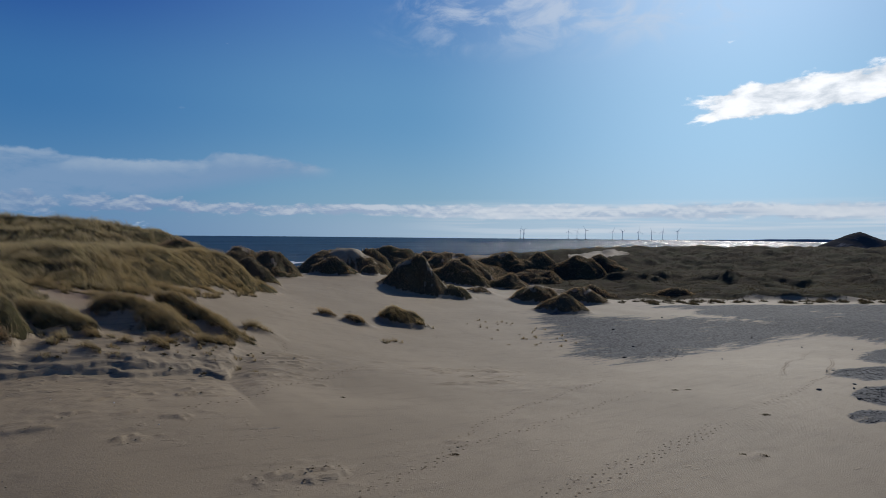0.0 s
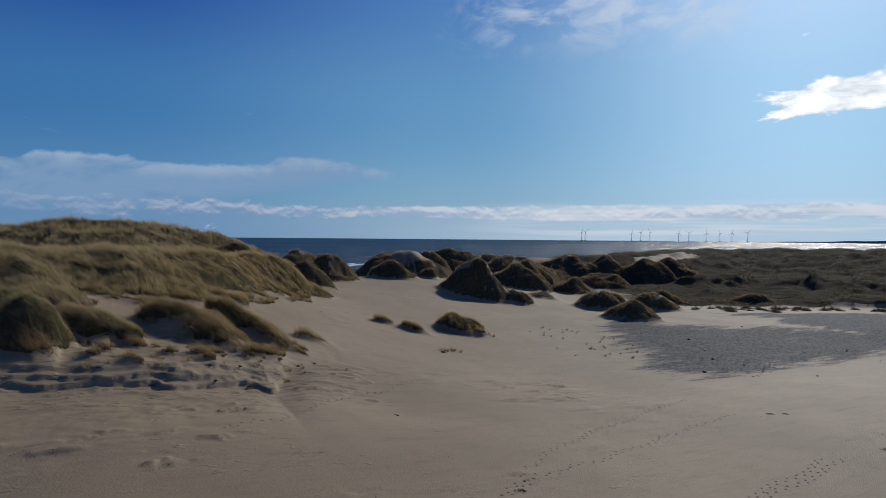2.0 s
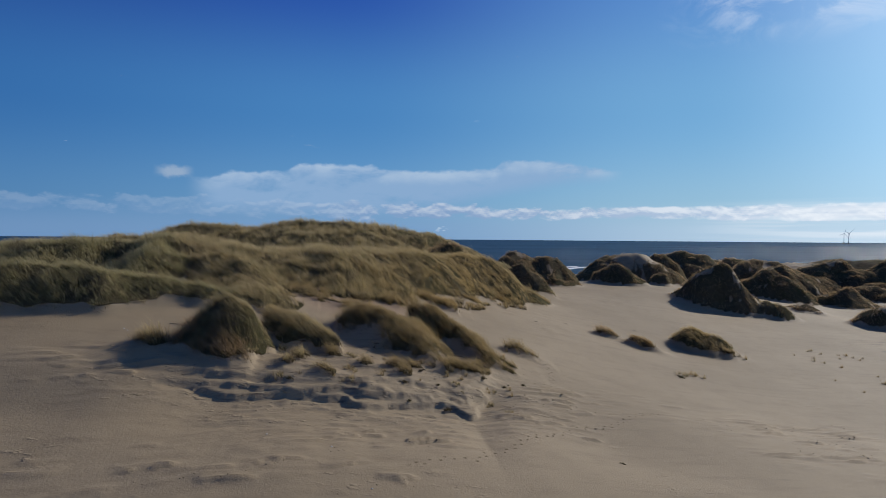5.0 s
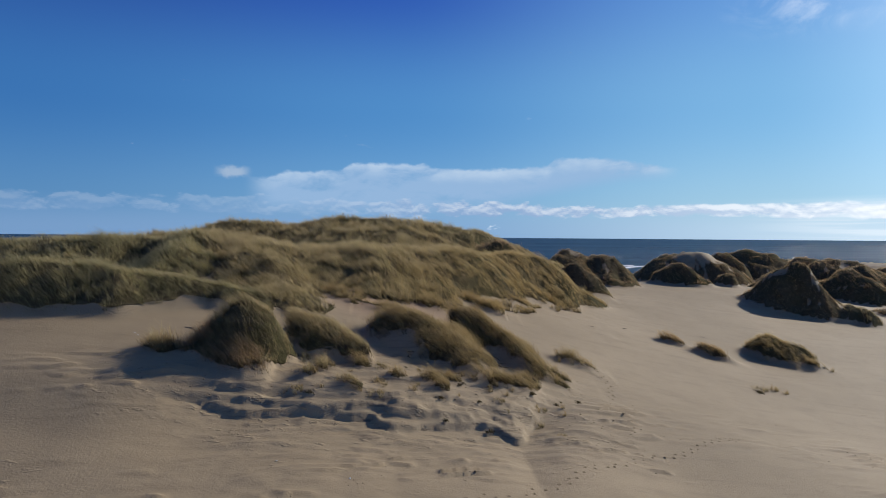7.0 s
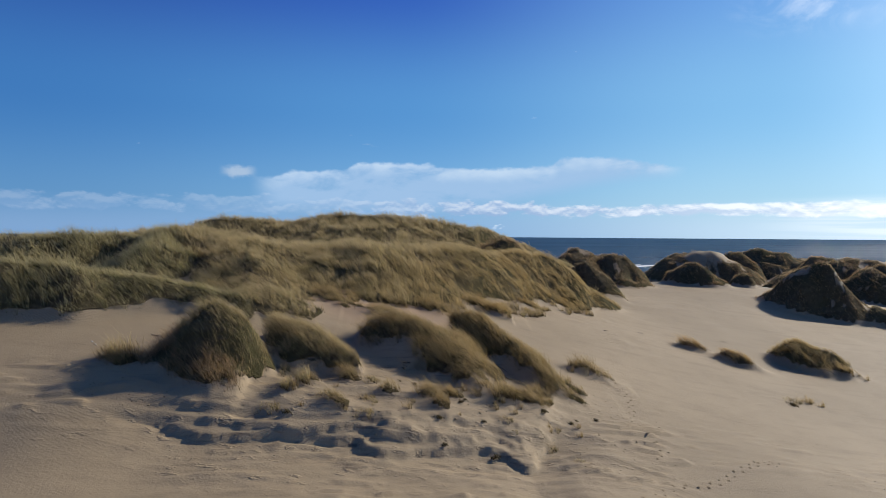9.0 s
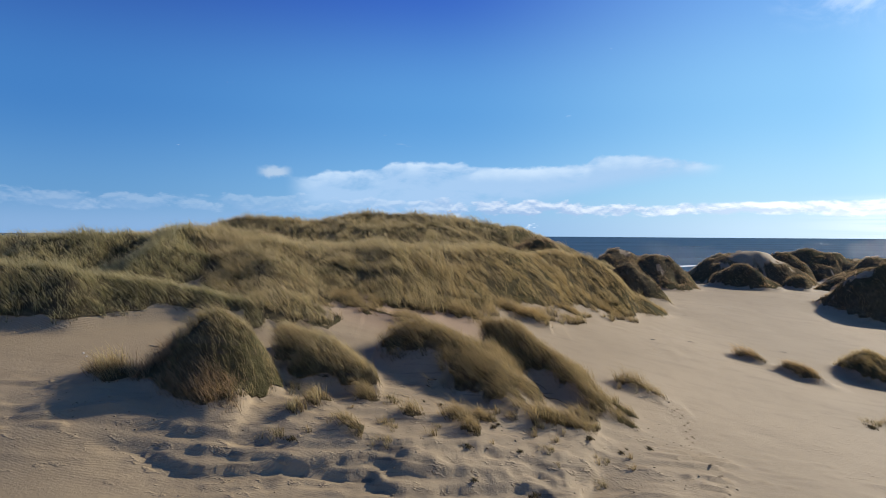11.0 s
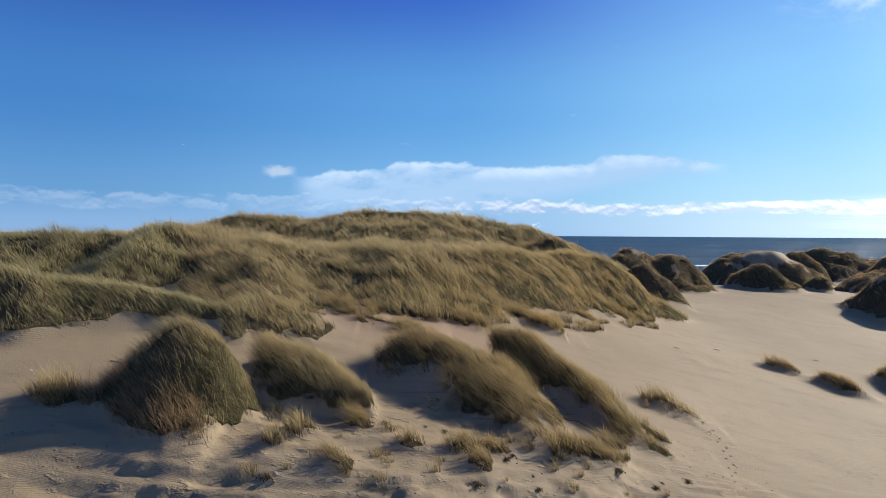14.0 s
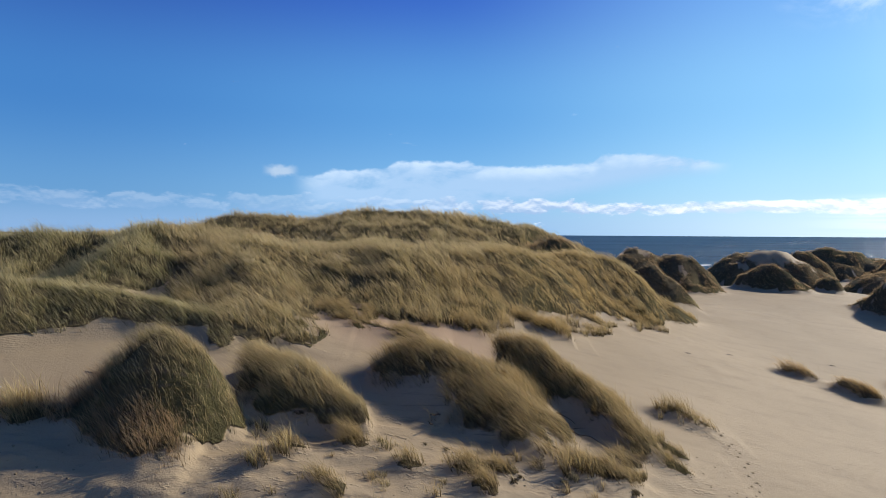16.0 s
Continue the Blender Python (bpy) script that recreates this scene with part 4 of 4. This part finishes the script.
def grow_heath():
    n = 480000
    x, y = RNG.uniform(85, 420, n), RNG.uniform(-60, 260, n)
    hl = heath(x, y)
    near = 1 / (1 + (np.hypot(x - 90, y - 40) / 110) ** 2)
    thick = np.clip(0.6 + 1.2 * fbm(x, y, 4.5, 3, shift=5.0), 0.08, 1)
    keep = RNG.random(n) < hl * near * thick
    x, y = x[keep], y[keep]
    me = blades("heath_plants", x, y, land(x, y), 0.34 + 0.25 * fbm(x, y, 4, 2), 0.13, HEATH, 0.6, ground=False)
    tagged(new("heath_plants", me), "dark heather and rough grass covering the low dunes", "heath", kind="stuff")


grow_dunes()
grow_heath()


# ---- far off: headland, coast, surf and wind farm ----
def build_headland():
    xs, ys = np.linspace(640, 1240, 90), np.linspace(60, 520, 70)
    X, Y = np.meshgrid(xs, ys)
    z = smax(mound(X, Y, 822, 318, 62, 60, -20, 22, -8, 1.15, 0.2), mound(X, Y, 900, 262, 120, 80, -35, 20, -8, 1.5, 0.2), 3.0) + 1.2 * fbm(X, Y, 40, 4)
    m = Mat("heather_hillside", 1.0, 0.0)
    n = m.noise(0.05, 5, 0.65)
    low = m.math("MULTIPLY", m.step(n, 0.52, 0.66), m.step(m.noise(0.012, 2), 0.5, 0.6))
    mat = m.finish(m.mix(low, (0.11, 0.10, 0.085), (0.42, 0.37, 0.30)), m.bump(n, 4.0, 0.8))
    ob = sheet("headland", xs, ys, np.maximum(z, -9), mat)
    tagged(ob, "dark heather-covered headland with pale sandy scars", "headland", kind="structure")
    # low land beyond the bay, distance haze put into its blue-grey colour
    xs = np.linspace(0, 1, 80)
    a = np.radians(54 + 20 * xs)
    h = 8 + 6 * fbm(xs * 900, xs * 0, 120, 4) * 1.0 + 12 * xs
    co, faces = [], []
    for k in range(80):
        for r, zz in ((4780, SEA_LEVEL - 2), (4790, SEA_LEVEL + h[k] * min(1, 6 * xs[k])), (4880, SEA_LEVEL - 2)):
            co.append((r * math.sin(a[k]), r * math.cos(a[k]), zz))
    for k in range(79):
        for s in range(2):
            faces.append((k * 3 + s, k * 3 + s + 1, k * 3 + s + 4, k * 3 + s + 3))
    me = mesh_from("far_coast", np.array(co), np.array(faces), plain("hazed_far_land", (0.28, 0.33, 0.38), 1.0, 0.0, 0.0, 0.15, 0.01), True)
    tagged(new("far_coast", me), "low coast on the far side of the bay, coloured blue-grey as haze", "coast", kind="structure")


build_headland()


def build_surf():
    """Broken lines of white water along the shore."""
    along = np.array((0.763, 0.646))
    across = np.array((-0.646, 0.763))
    for k, (off, wide, gap) in enumerate(((5, 2.4, -0.05), (14, 2.0, 0.12))):
        s = np.arange(-420, 70, 3.0)
        base = np.array((150, 355)) + s[:, None] * along
        mid = base + across * (off - 9 * fbm(base[:, 0], base[:, 1], 90, 3) + 3 * fbm(s, s * 0 + k * 50, 25, 3))[:, None]
        half = 0.7 * wide * (0.4 + 1.2 * np.clip(fbm(s, s * 0 + 31 * k, 35, 3) - gap + 0.25, 0, 1)) * (fbm(s, s * 0 + 9 * k, 60, 3) > gap)
        co, faces = [], []
        for i in range(len(s)):
            a, b = mid[i] - across * half[i], mid[i] + across * half[i] * 0.8
            crown = mid[i]
            co += [(a[0], a[1], SEA_LEVEL + 0.02), (crown[0], crown[1], SEA_LEVEL + 0.05 + 0.5 * min(1, half[i])), (b[0], b[1], SEA_LEVEL + 0.02)]
            if i and half[i] > 0.05 and half[i - 1] > 0.05:
                j = (i - 1) * 3
                faces += [(j, j + 3, j + 4, j + 1), (j + 1, j + 4, j + 5, j + 2)]
        me = mesh_from("breaking_wave", np.array(co), np.array(faces), FOAM, True)
        tagged(new("breaking_wave", me), "white foam of a wave breaking along the beach", "wave", "waves along the beach", "stuff")


build_surf()


def link(name, bm, material, parent=None, label=""):
    """Make a bmesh one mesh object, under its thing if one is given."""
    me = bpy.data.meshes.new(name)
    bm.to_mesh(me)
    bm.free()
    me.materials.append(material)
    ob = new(name, me)
    ob.parent = parent
    if label:
        ob["label"] = label
    return ob


def part(name, bm, material, parent, label=""):
    return link(name, bm, material, parent, label)


def lathe(bm, rings, seg=10, m=None):
    """A turned form: rings of (radius, height) round z, capped."""
    m = m or Matrix()
    loops = []
    for r, h in rings:
        loops.append([bm.verts.new(m @ Vector((r * math.cos(2 * math.pi * i / seg), r * math.sin(2 * math.pi * i / seg), h))) for i in range(seg)])
    for a, b in zip(loops, loops[1:]):
        for i in range(seg):
            bm.faces.new((a[i], a[(i + 1) % seg], b[(i + 1) % seg], b[i]))
    bm.faces.new(loops[0][::-1])
    bm.faces.new(loops[-1])
    return bm


def turbine(place, facing, phase):
    base = new("wind_turbine")
    base.matrix_basis = pose(*place, 0, 0, facing)
    tagged(base, "white three-bladed wind turbine standing in the sea", "wind turbine", "offshore wind farm")
    part("foundation", lathe(bmesh.new(), ((3.2, -4), (3.2, 6), (4.4, 6.2), (4.4, 7.0), (2.6, 7.2))), FOUNDATION, base, "yellow steel foundation")
    part("tower", lathe(bmesh.new(), ((1.5, 7), (1.2, 30), (0.85, 56), (0.85, 57))), TOWER, base)
    bm = bmesh.new()
    lathe(bm, ((0.8, -3.6), (1.7, -3.0), (1.8, 3.0), (1.2, 4.2)), 8, Matrix.Translation((0, 0, 58)) @ pose(0, 0, 0, 90, 0, 0))
    part("nacelle", bm, TOWER, base)
    rotor = part("rotor", lathe(bmesh.new(), ((1.3, -0.8), (1.5, 0.4), (1.0, 1.6), (0.2, 2.2)), 8, pose(0, 0, 0, 90, 0, 0)), TOWER, base)
    rotor.matrix_basis = pose(0, -4.4, 58, 0, phase, 0)
    for k in range(3):
        bm = bmesh.new()
        sections = []
        for r, c, th in ((1.0, 0.9, 0.8), (6.0, 1.7, 0.5), (16.0, 1.2, 0.35), (30.0, 0.7, 0.2), (37.0, 0.3, 0.1)):
            sections.append([bm.verts.new(v) for v in ((-c * 0.4, -th / 2, r), (c * 0.6, 0, r), (-c * 0.4, th / 2, r))])
        for a, b in zip(sections, sections[1:]):
            for i in range(3):
                bm.faces.new((a[i], a[(i + 1) % 3], b[(i + 1) % 3], b[i]))
        bm.faces.new(sections[-1])
        blade = part("blade", bm, TOWER, rotor)
        blade.matrix_basis = pose(0, -0.4, 0, 0, 120 * k, 0)
    return base


# bearings of the towers, clockwise from +y, and how far off
for bearing, metres, phase in ((40.78, 4500, 14), (41.08, 4150, 50), (45.0, 4700, 3), (45.75, 4450, 30), (46.5, 4100, 80), (48.8, 4700, 20), (49.6, 4500, 60), (50.95, 4500, 0), (52.0, 4750, 95), (52.9, 4600, 10), (54.07, 4300, 40)):
    a = radians(bearing)
    turbine((metres * math.sin(a) - 8, metres * math.cos(a) - 31, SEA_LEVEL), -bearing + 35, phase)


# ---- on the sand ----
def at(x, y, up=0.0):
    return float(land(np.array([float(x)]), np.array([float(y)]))[0]) + up


def grass_tufts():
    """Single tufts of marram that stand apart on the sand: a few kinds, copied."""
    kinds = []
    rng = np.random.default_rng(21)
    for k, (wide, tall, clumps, mat, words) in enumerate((
            (0.55, 0.85, 9, MARRAM, "upright tuft of green marram grass on sand"),
            (0.75, 0.80, 14, MARRAM_GOLD, "bushy tuft of dry golden marram grass on sand"),
            (0.35, 0.60, 4, MARRAM_GOLD, "thin tuft of straw-coloured marram grass on sand"),
            (0.90, 0.60, 12, MARRAM, "low spreading tuft of marram grass on sand"),
            (0.42, 0.20, 9, HEATH, "dark stubby remains of a grass clump on sand"),
            (0.95, 0.62, 15, HEATH, "dark low bush at the edge of the heath"))):
        a, r = rng.uniform(0, 6.28, clumps), wide * np.sqrt(rng.random(clumps)) * 0.8
        x, y = r * np.cos(a), r * np.sin(a)
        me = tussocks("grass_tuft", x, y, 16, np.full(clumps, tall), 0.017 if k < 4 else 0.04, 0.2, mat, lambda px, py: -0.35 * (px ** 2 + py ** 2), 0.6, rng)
        ob = new("grass_tuft", me)
        tagged(ob, words, "grass tuft", "marram tufts on the sand")
        kinds.append(ob)
    used = set()

    def put(k, x, y, size=1.0):
        m = pose(x, y, at(x, y, -0.03), 0, 0, float(rng.uniform(-25, 25))) @ Matrix.Scale(size, 4)
        if k in used:
            ob = copy_thing(kinds[k], m)
        else:
            ob = kinds[k]
            used.add(k)
        ob.matrix_basis = m

    # round the hummocks
    for k, x, y, s in ((0, -14.0, 21.3, 1.5), (3, -14.9, 21.9, 0.9), (0, -5.2, 20.7, 1.1), (2, -5.6, 19.7, 1.3), (0, -5.9, 20.0, 0.9), (2, -3.1, 21.8, 1.1), (3, -3.9, 19.6, 0.8), (2, -1.2, 21.0, 1.1), (3, 0.7, 21.5, 0.9), (2, 1.8, 21.6, 1.1), (1, 4.6, 22.6, 1.3),
                       (1, 5.3, 23.2, 1.0), (2, 6.8, 24.3, 1.2), (2, 6.4, 23.3, 1.2), (1, 11.1, 31.4, 0.9), (3, 11.9, 30.6, 0.9), (2, 10.6, 30.4, 1.0), (2, 9.1, 25.1, 1.0), (2, 7.3, 23.2, 1.0), (3, -8.3, 20.0, 0.8), (2, -8.9, 19.6, 1.0), (2, 1.3, 20.9, 1.0), (2, 9.4, 27.2, 1.1), (3, 8.8, 26.6, 0.9), (2, -0.2, 19.6, 0.9), (3, -6.6, 22.3, 0.9),
                       (2, 4.2, 21.2, 0.9), (2, 5.6, 21.9, 0.8), (4, 9.9, 23.4, 0.6), (4, 8.3, 22.4, 0.55), (4, 3.4, 20.1, 0.5), (2, 2.6, 22.3, 1.0), (2, -2.2, 20.0, 0.8)):
        put(k, x, y, s)
    for k in range(44):      # little plants scattered over the torn slope
        x, y = rng.uniform(-6.5, 9.0), rng.uniform(17.6, 23.5)
        put(int(rng.choice((2, 2, 4, 3))), float(x), float(y + 0.12 * x), float(rng.uniform(0.35, 0.8)))
    # at the foot of the big dune
    for k in range(46):
        u = rng.random()
        x = -9 + 27 * u + rng.normal(0, 0.6)
        y = 33.5 + 19 * u ** 1.25 + rng.uniform(-3.2, 2.0) * (1.1 - 0.5 * u)
        put(int(rng.choice((1, 1, 3, 2))), float(x), float(y), float(rng.uniform(0.7, 1.3)))
    # out on the open sand and by the small hummocks
    for k, x, y, s in ((3, 28.2, 34.6, 1.0), (1, 29.6, 35.2, 0.8), (2, 30.4, 34.4, 1.0), (4, 27.6, 34.0, 1.2), (3, 39.2, 44.6, 1.0), (2, 40.5, 43.2, 1.1), (1, 38.6, 43.6, 0.9), (2, 34.6, 44.2, 1.0), (4, 12.8, -1.6, 0.8), (4, 28.1, -11.0, 0.9), (4, 27.4, -10.2, 0.7), (4, 36.4, -6.5, 0.9), (4, 12.4, -8.6, 0.7),
                       (4, 39.3, 3.1, 0.8), (4, 40.2, 2.4, 0.7), (4, 6.1, -5.7, 0.7), (4, 12.6, 13.0, 0.6)):
        put(k, x, y, s)
    for k in range(34):      # thin seedlings beside the gravel
        x, y = rng.uniform(46, 60), rng.uniform(30, 50)
        put(2, float(x), float(y), float(rng.uniform(0.5, 0.9)))
    for k in range(90):      # bushes along the edge of the heath
        x = rng.uniform(98, 170)
        y = 60 - 0.545 * (x - 95) + 1.5 + rng.uniform(-3.5, 4.5)
        put(5, float(x), float(y), float(rng.uniform(0.8, 1.7)))


grass_tufts()


def stone_mesh(rng, n=1, size=(0.05, 0.16), place=None, material=STONE):
    """Rounded, slightly flattened stones: n of them in one mesh."""
    t = (1 + 5 ** 0.5) / 2
    ico = np.array([(-1, t, 0), (1, t, 0), (-1, -t, 0), (1, -t, 0), (0, -1, t), (0, 1, t), (0, -1, -t), (0, 1, -t), (t, 0, -1), (t, 0, 1), (-t, 0, -1), (-t, 0, 1)]) / 1.9
    fa = np.array([(0, 11, 5), (0, 5, 1), (0, 1, 7), (0, 7, 10), (0, 10, 11), (1, 5, 9), (5, 11, 4), (11, 10, 2), (10, 7, 6), (7, 1, 8), (3, 9, 4), (3, 4, 2), (3, 2, 6), (3, 6, 8), (3, 8, 9), (4, 9, 5), (2, 4, 11), (6, 2, 10), (8, 6, 7), (9, 8, 1)])
    s = rng.uniform(*size, (n, 1, 1)) * rng.uniform(0.6, 1.25, (n, 1, 3)) * np.array((1, 1, 0.65))
    co = ico[None] * (1 + 0.22 * rng.normal(size=(n, 12, 1))) * s
    a = rng.uniform(0, 6.28, n)[:, None]
    co = np.stack([co[..., 0] * np.cos(a) - co[..., 1] * np.sin(a), co[..., 0] * np.sin(a) + co[..., 1] * np.cos(a), co[..., 2]], -1)
    if place is not None:
        co = co + place[:, None, :]
    faces = (np.arange(n)[:, None, None] * 12 + fa[None]).reshape(-1, 3)
    return mesh_from("stone", co.reshape(-1, 3), faces, material, True)


def build_stones():
    rng = np.random.default_rng(5)
    n = 46000
    x, y = rng.uniform(38, 125, n), rng.uniform(-14, 62, n)
    g = gravel(x, y) + 0.9 * fbm(x * 0.6, y * 1.5, 5, 4, 0.65) - 0.1
    keep = rng.random(n) < sstep(g, 0.45, 0.8) / (1 + (np.hypot(x - 50, y + 7) / 13) ** 2)
    x, y = x[keep], y[keep]
    me = stone_mesh(rng, len(x), (0.04, 0.11), np.stack([x, y, land(x, y) + 0.01], 1))
    tagged(new("gravel_stones", me), "dark grey beach pebbles strewn over the gravel flat", "pebbles", kind="stuff")
    # single larger stones
    for k in range(26):
        if k < 10:
            px, py = rng.uniform(46, 54), rng.uniform(-11, -4)
        else:
            px, py = rng.uniform(50, 105), rng.uniform(5, 50)
        ob = new("stone", stone_mesh(rng, 1, (0.1, 0.2)))
        ob.matrix_basis = pose(float(px), float(py), at(px, py, 0.06))
        tagged(ob, "dark grey rounded boulder lying on the gravel", "stone", "boulders on the gravel")


build_stones()


def tracks():
    """Dents with raised rims, pressed into the sand along a few trails."""
    rng = np.random.default_rng(11)
    trails = (((5.4, -4.4), (8.2, -3.2), (11.5, -2.2), (14.2, 0.2), (16.8, 2.1), (22.9, 5.2), (30.5, 8.0), (40.1, 11.6)),
              ((10.4, -2.5), (14.5, -0.5), (17.5, 0.2), (21.7, 1.0), (27.1, 2.6), (31.3, 3.7), (36.6, 4.6), (38.7, 2.4)),
              ((13.2, -8.6), (16.2, -8.0), (19.7, -7.4), (25.6, -6.7), (32, -5.4)), ((14.5, -9.3), (17.4, -8.7), (20.9, -8.1), (25.4, -7.2), (33, -6.2)),
              ((0.5, 10.1), (3.9, 11.1), (5.7, 12.6), (9.4, 15.9), (13.5, 18.4), (19.6, 22.2)), ((13.6, 30.8), (12.6, 24.3), (12.3, 19.6)),
              ((52.1, 0.5), (64.3, 6.8), (73.2, 9.4), (82.3, 12.6)), ((39.1, -5.1), (50.5, -2.9), (56.7, -1.4), (76.8, 7.7)))
    ring = [(math.cos(2 * math.pi * i / 8), math.sin(2 * math.pi * i / 8)) for i in range(8)]
    px, py, size = [], [], []
    for k, line in enumerate(trails):
        for (ax, ay), (bx, by) in zip(line, line[1:]):
            d = math.hypot(bx - ax, by - ay)
            n = int(d / 0.42)
            for i in range(n):
                t = (i + rng.uniform(-0.2, 0.2)) / n
                side = 0.13 if i % 2 else -0.13
                w = 0.5 * math.sin(t * 6 + k)
                px.append(ax + t * (bx - ax) - (side + w * 0.4) * (by - ay) / d)
                py.append(ay + t * (by - ay) + (side + w * 0.4) * (bx - ax) / d)
                size.append(rng.uniform(0.04, 0.065))
    px, py, size = np.array(px), np.array(py), np.array(size)
    z = land(px, py)
    co, faces = [], []
    for x, y, s, h in zip(px, py, size, z):
        b = len(co)
        for r, up in ((1.75, -0.02), (1.05, 0.02), (0.5, -0.012)):
            co += [(x + r * s * cx * 1.15, y + r * s * cy, h + up) for cx, cy in ring]
        for q in range(2):
            for i in range(8):
                j = (i + 1) % 8
                faces.append((b + q * 8 + i, b + q * 8 + j, b + q * 8 + 8 + j, b + q * 8 + 8 + i))
    me = mesh_from("animal_tracks", np.array(co), np.array(faces), SANDCRUST, True)
    tagged(new("animal_tracks", me), "trails of small dents trodden into the pale sand", "tracks", kind="stuff")


tracks()


def sand_clods():
    """Crusts and clods left where the wind has torn the surface."""
    rng = np.random.default_rng(13)
    px, py = [], []
    torn = ((-2.6, 11.8), (-7.4, 8.3), (-5.2, 9.3), (-0.8, 8.5), (0.6, 7.9), (-2.7, 6.5), (-3.2, 5.5), (4.5, -0.9), (3.4, 0.3), (4.2, -2.8), (2.0, 12.8), (-8.3, 3.1), (11.3, 16.2), (-1.1, 13.0), (14.0, -0.1), (10.3, -2.6),
            (6.7, -4.8), (13.6, -7.5), (26.6, 6.5), (27.3, 15.4), (34.5, 23.5), (29.2, 21.9), (24.0, 26.1), (11.9, 4.0), (26.4, 1.9), (-10.3, 8.2), (-9.1, 8.3), (-2.5, 11.0), (13.8, 20.8), (18.5, 21.6), (27.6, 21.0), (32.0, 28.6), (9.7, 18.3))
    spots = [(x, y, 0.8, 0.45, 9) for x, y in torn] + [(4.4, -1.3, 2.4, 1.4, 120), (30, 20, 5, 3, 150), (29, 16.5, 4, 2, 60), (-12.5, 18.6, 3.5, 1.0, 60), (-14, 19.6, 2.4, 0.8, 40), (1, 19.5, 8, 2.2, 160), (12, 25, 2.5, 2.5, 40), (10.8, 20.2, 2.2, 1.2, 40), (40, 40, 5, 4, 60)]
    for cx, cy, rx, ry, n in spots:
        px += list(rng.normal(cx, rx * 0.6, n))
        py += list(rng.normal(cy, ry * 0.6, n))
    px, py = np.array(px), np.array(py)
    z, sand, owner, hl = land(px, py, True)
    free = (owner < 0) & (rng.random(len(px)) < 0.7)
    px, py = px[free], py[free]
    n = len(px)
    me = stone_mesh(rng, n, (0.02, 0.06), np.stack([px, py, land(px, py) - 0.01], 1), SANDCRUST)
    tagged(new("sand_clods", me), "crusted clods of wind-torn sand", "sand crust", kind="stuff")


sand_clods()


def stick(name, label, category, x, y, turn, long, thick, material, tilt=4.0):
    """A crooked weathered stick, thicker at one end, with a stub of a side branch."""
    bm = bmesh.new()
    rng = random.Random(int(x * 31 + y * 17))
    pts = [Vector((long * (k / 5 - 0.5), long * 0.05 * rng.uniform(-1, 1), long * 0.03 * rng.uniform(-1, 1))) for k in range(6)]

    def tube(points, r0, r1):
        loops = []
        for k, p in enumerate(points):
            r = r0 + (r1 - r0) * k / (len(points) - 1)
            loops.append([bm.verts.new(p + Vector((0, r * math.cos(j * 1.0472), r * math.sin(j * 1.0472)))) for j in range(6)])
        for a, b in zip(loops, loops[1:]):
            for j in range(6):
                bm.faces.new((a[j], a[(j + 1) % 6], b[(j + 1) % 6], b[j]))
        bm.faces.new(loops[0][::-1])
        bm.faces.new(loops[-1])

    tube(pts, thick, thick * 0.4)
    tube([pts[2], pts[2] + Vector((long * 0.12, long * 0.12, long * 0.05)), pts[2] + Vector((long * 0.2, long * 0.24, long * 0.06))], thick * 0.5, thick * 0.2)
    ob = link(name, bm, material)
    ob.matrix_basis = pose(x, y, at(x, y, thick * 0.6), 0, tilt, turn)
    tagged(ob, label, category)


for x, y, turn, long in ((-12.6, 25.2, 15, 0.9), (-13.6, 24.6, -10, 0.6), (-7.4, 30.6, -20, 1.0), (17.2, 44.5, -30, 0.5), (31.0, 50.5, -35, 0.7), (21.4, 47.2, -20, 0.5)):
    stick("driftwood_stick", "grey weathered driftwood stick lying on the sand", "driftwood", x, y, turn, long, 0.035, WOOD)
for x, y, turn, long in ((5.6, 26.6, -40, 2.2), (5.1, 27.4, -48, 1.6), (4.7, 26.4, -35, 1.4), (-0.4, 24.2, 80, 1.5), (-0.1, 24.6, 60, 1.2)):
    stick("bare_root", "dark bare marram root hanging from the cut sand", "root", x, y, turn, long, 0.03, ROOT, 14)


def shells():
    for k, (x, y) in enumerate(((-3.0, 11.4), (-16.3, 23.2), (-16.0, 22.9), (-1.2, 7.4), (-6.2, 12.6))):
        bm = bmesh.new()
        lathe(bm, ((0.012, 0.0), (0.05, 0.008), (0.042, 0.024), (0.018, 0.036)), 9)
        ob = link("shell", bm, SHELL)
        ob.matrix_basis = pose(x, y, at(x, y, 0.0), 12, 8, 40 * k)
        tagged(ob, "small white sea shell lying on the sand", "shell", "shells on the sand")


shells()
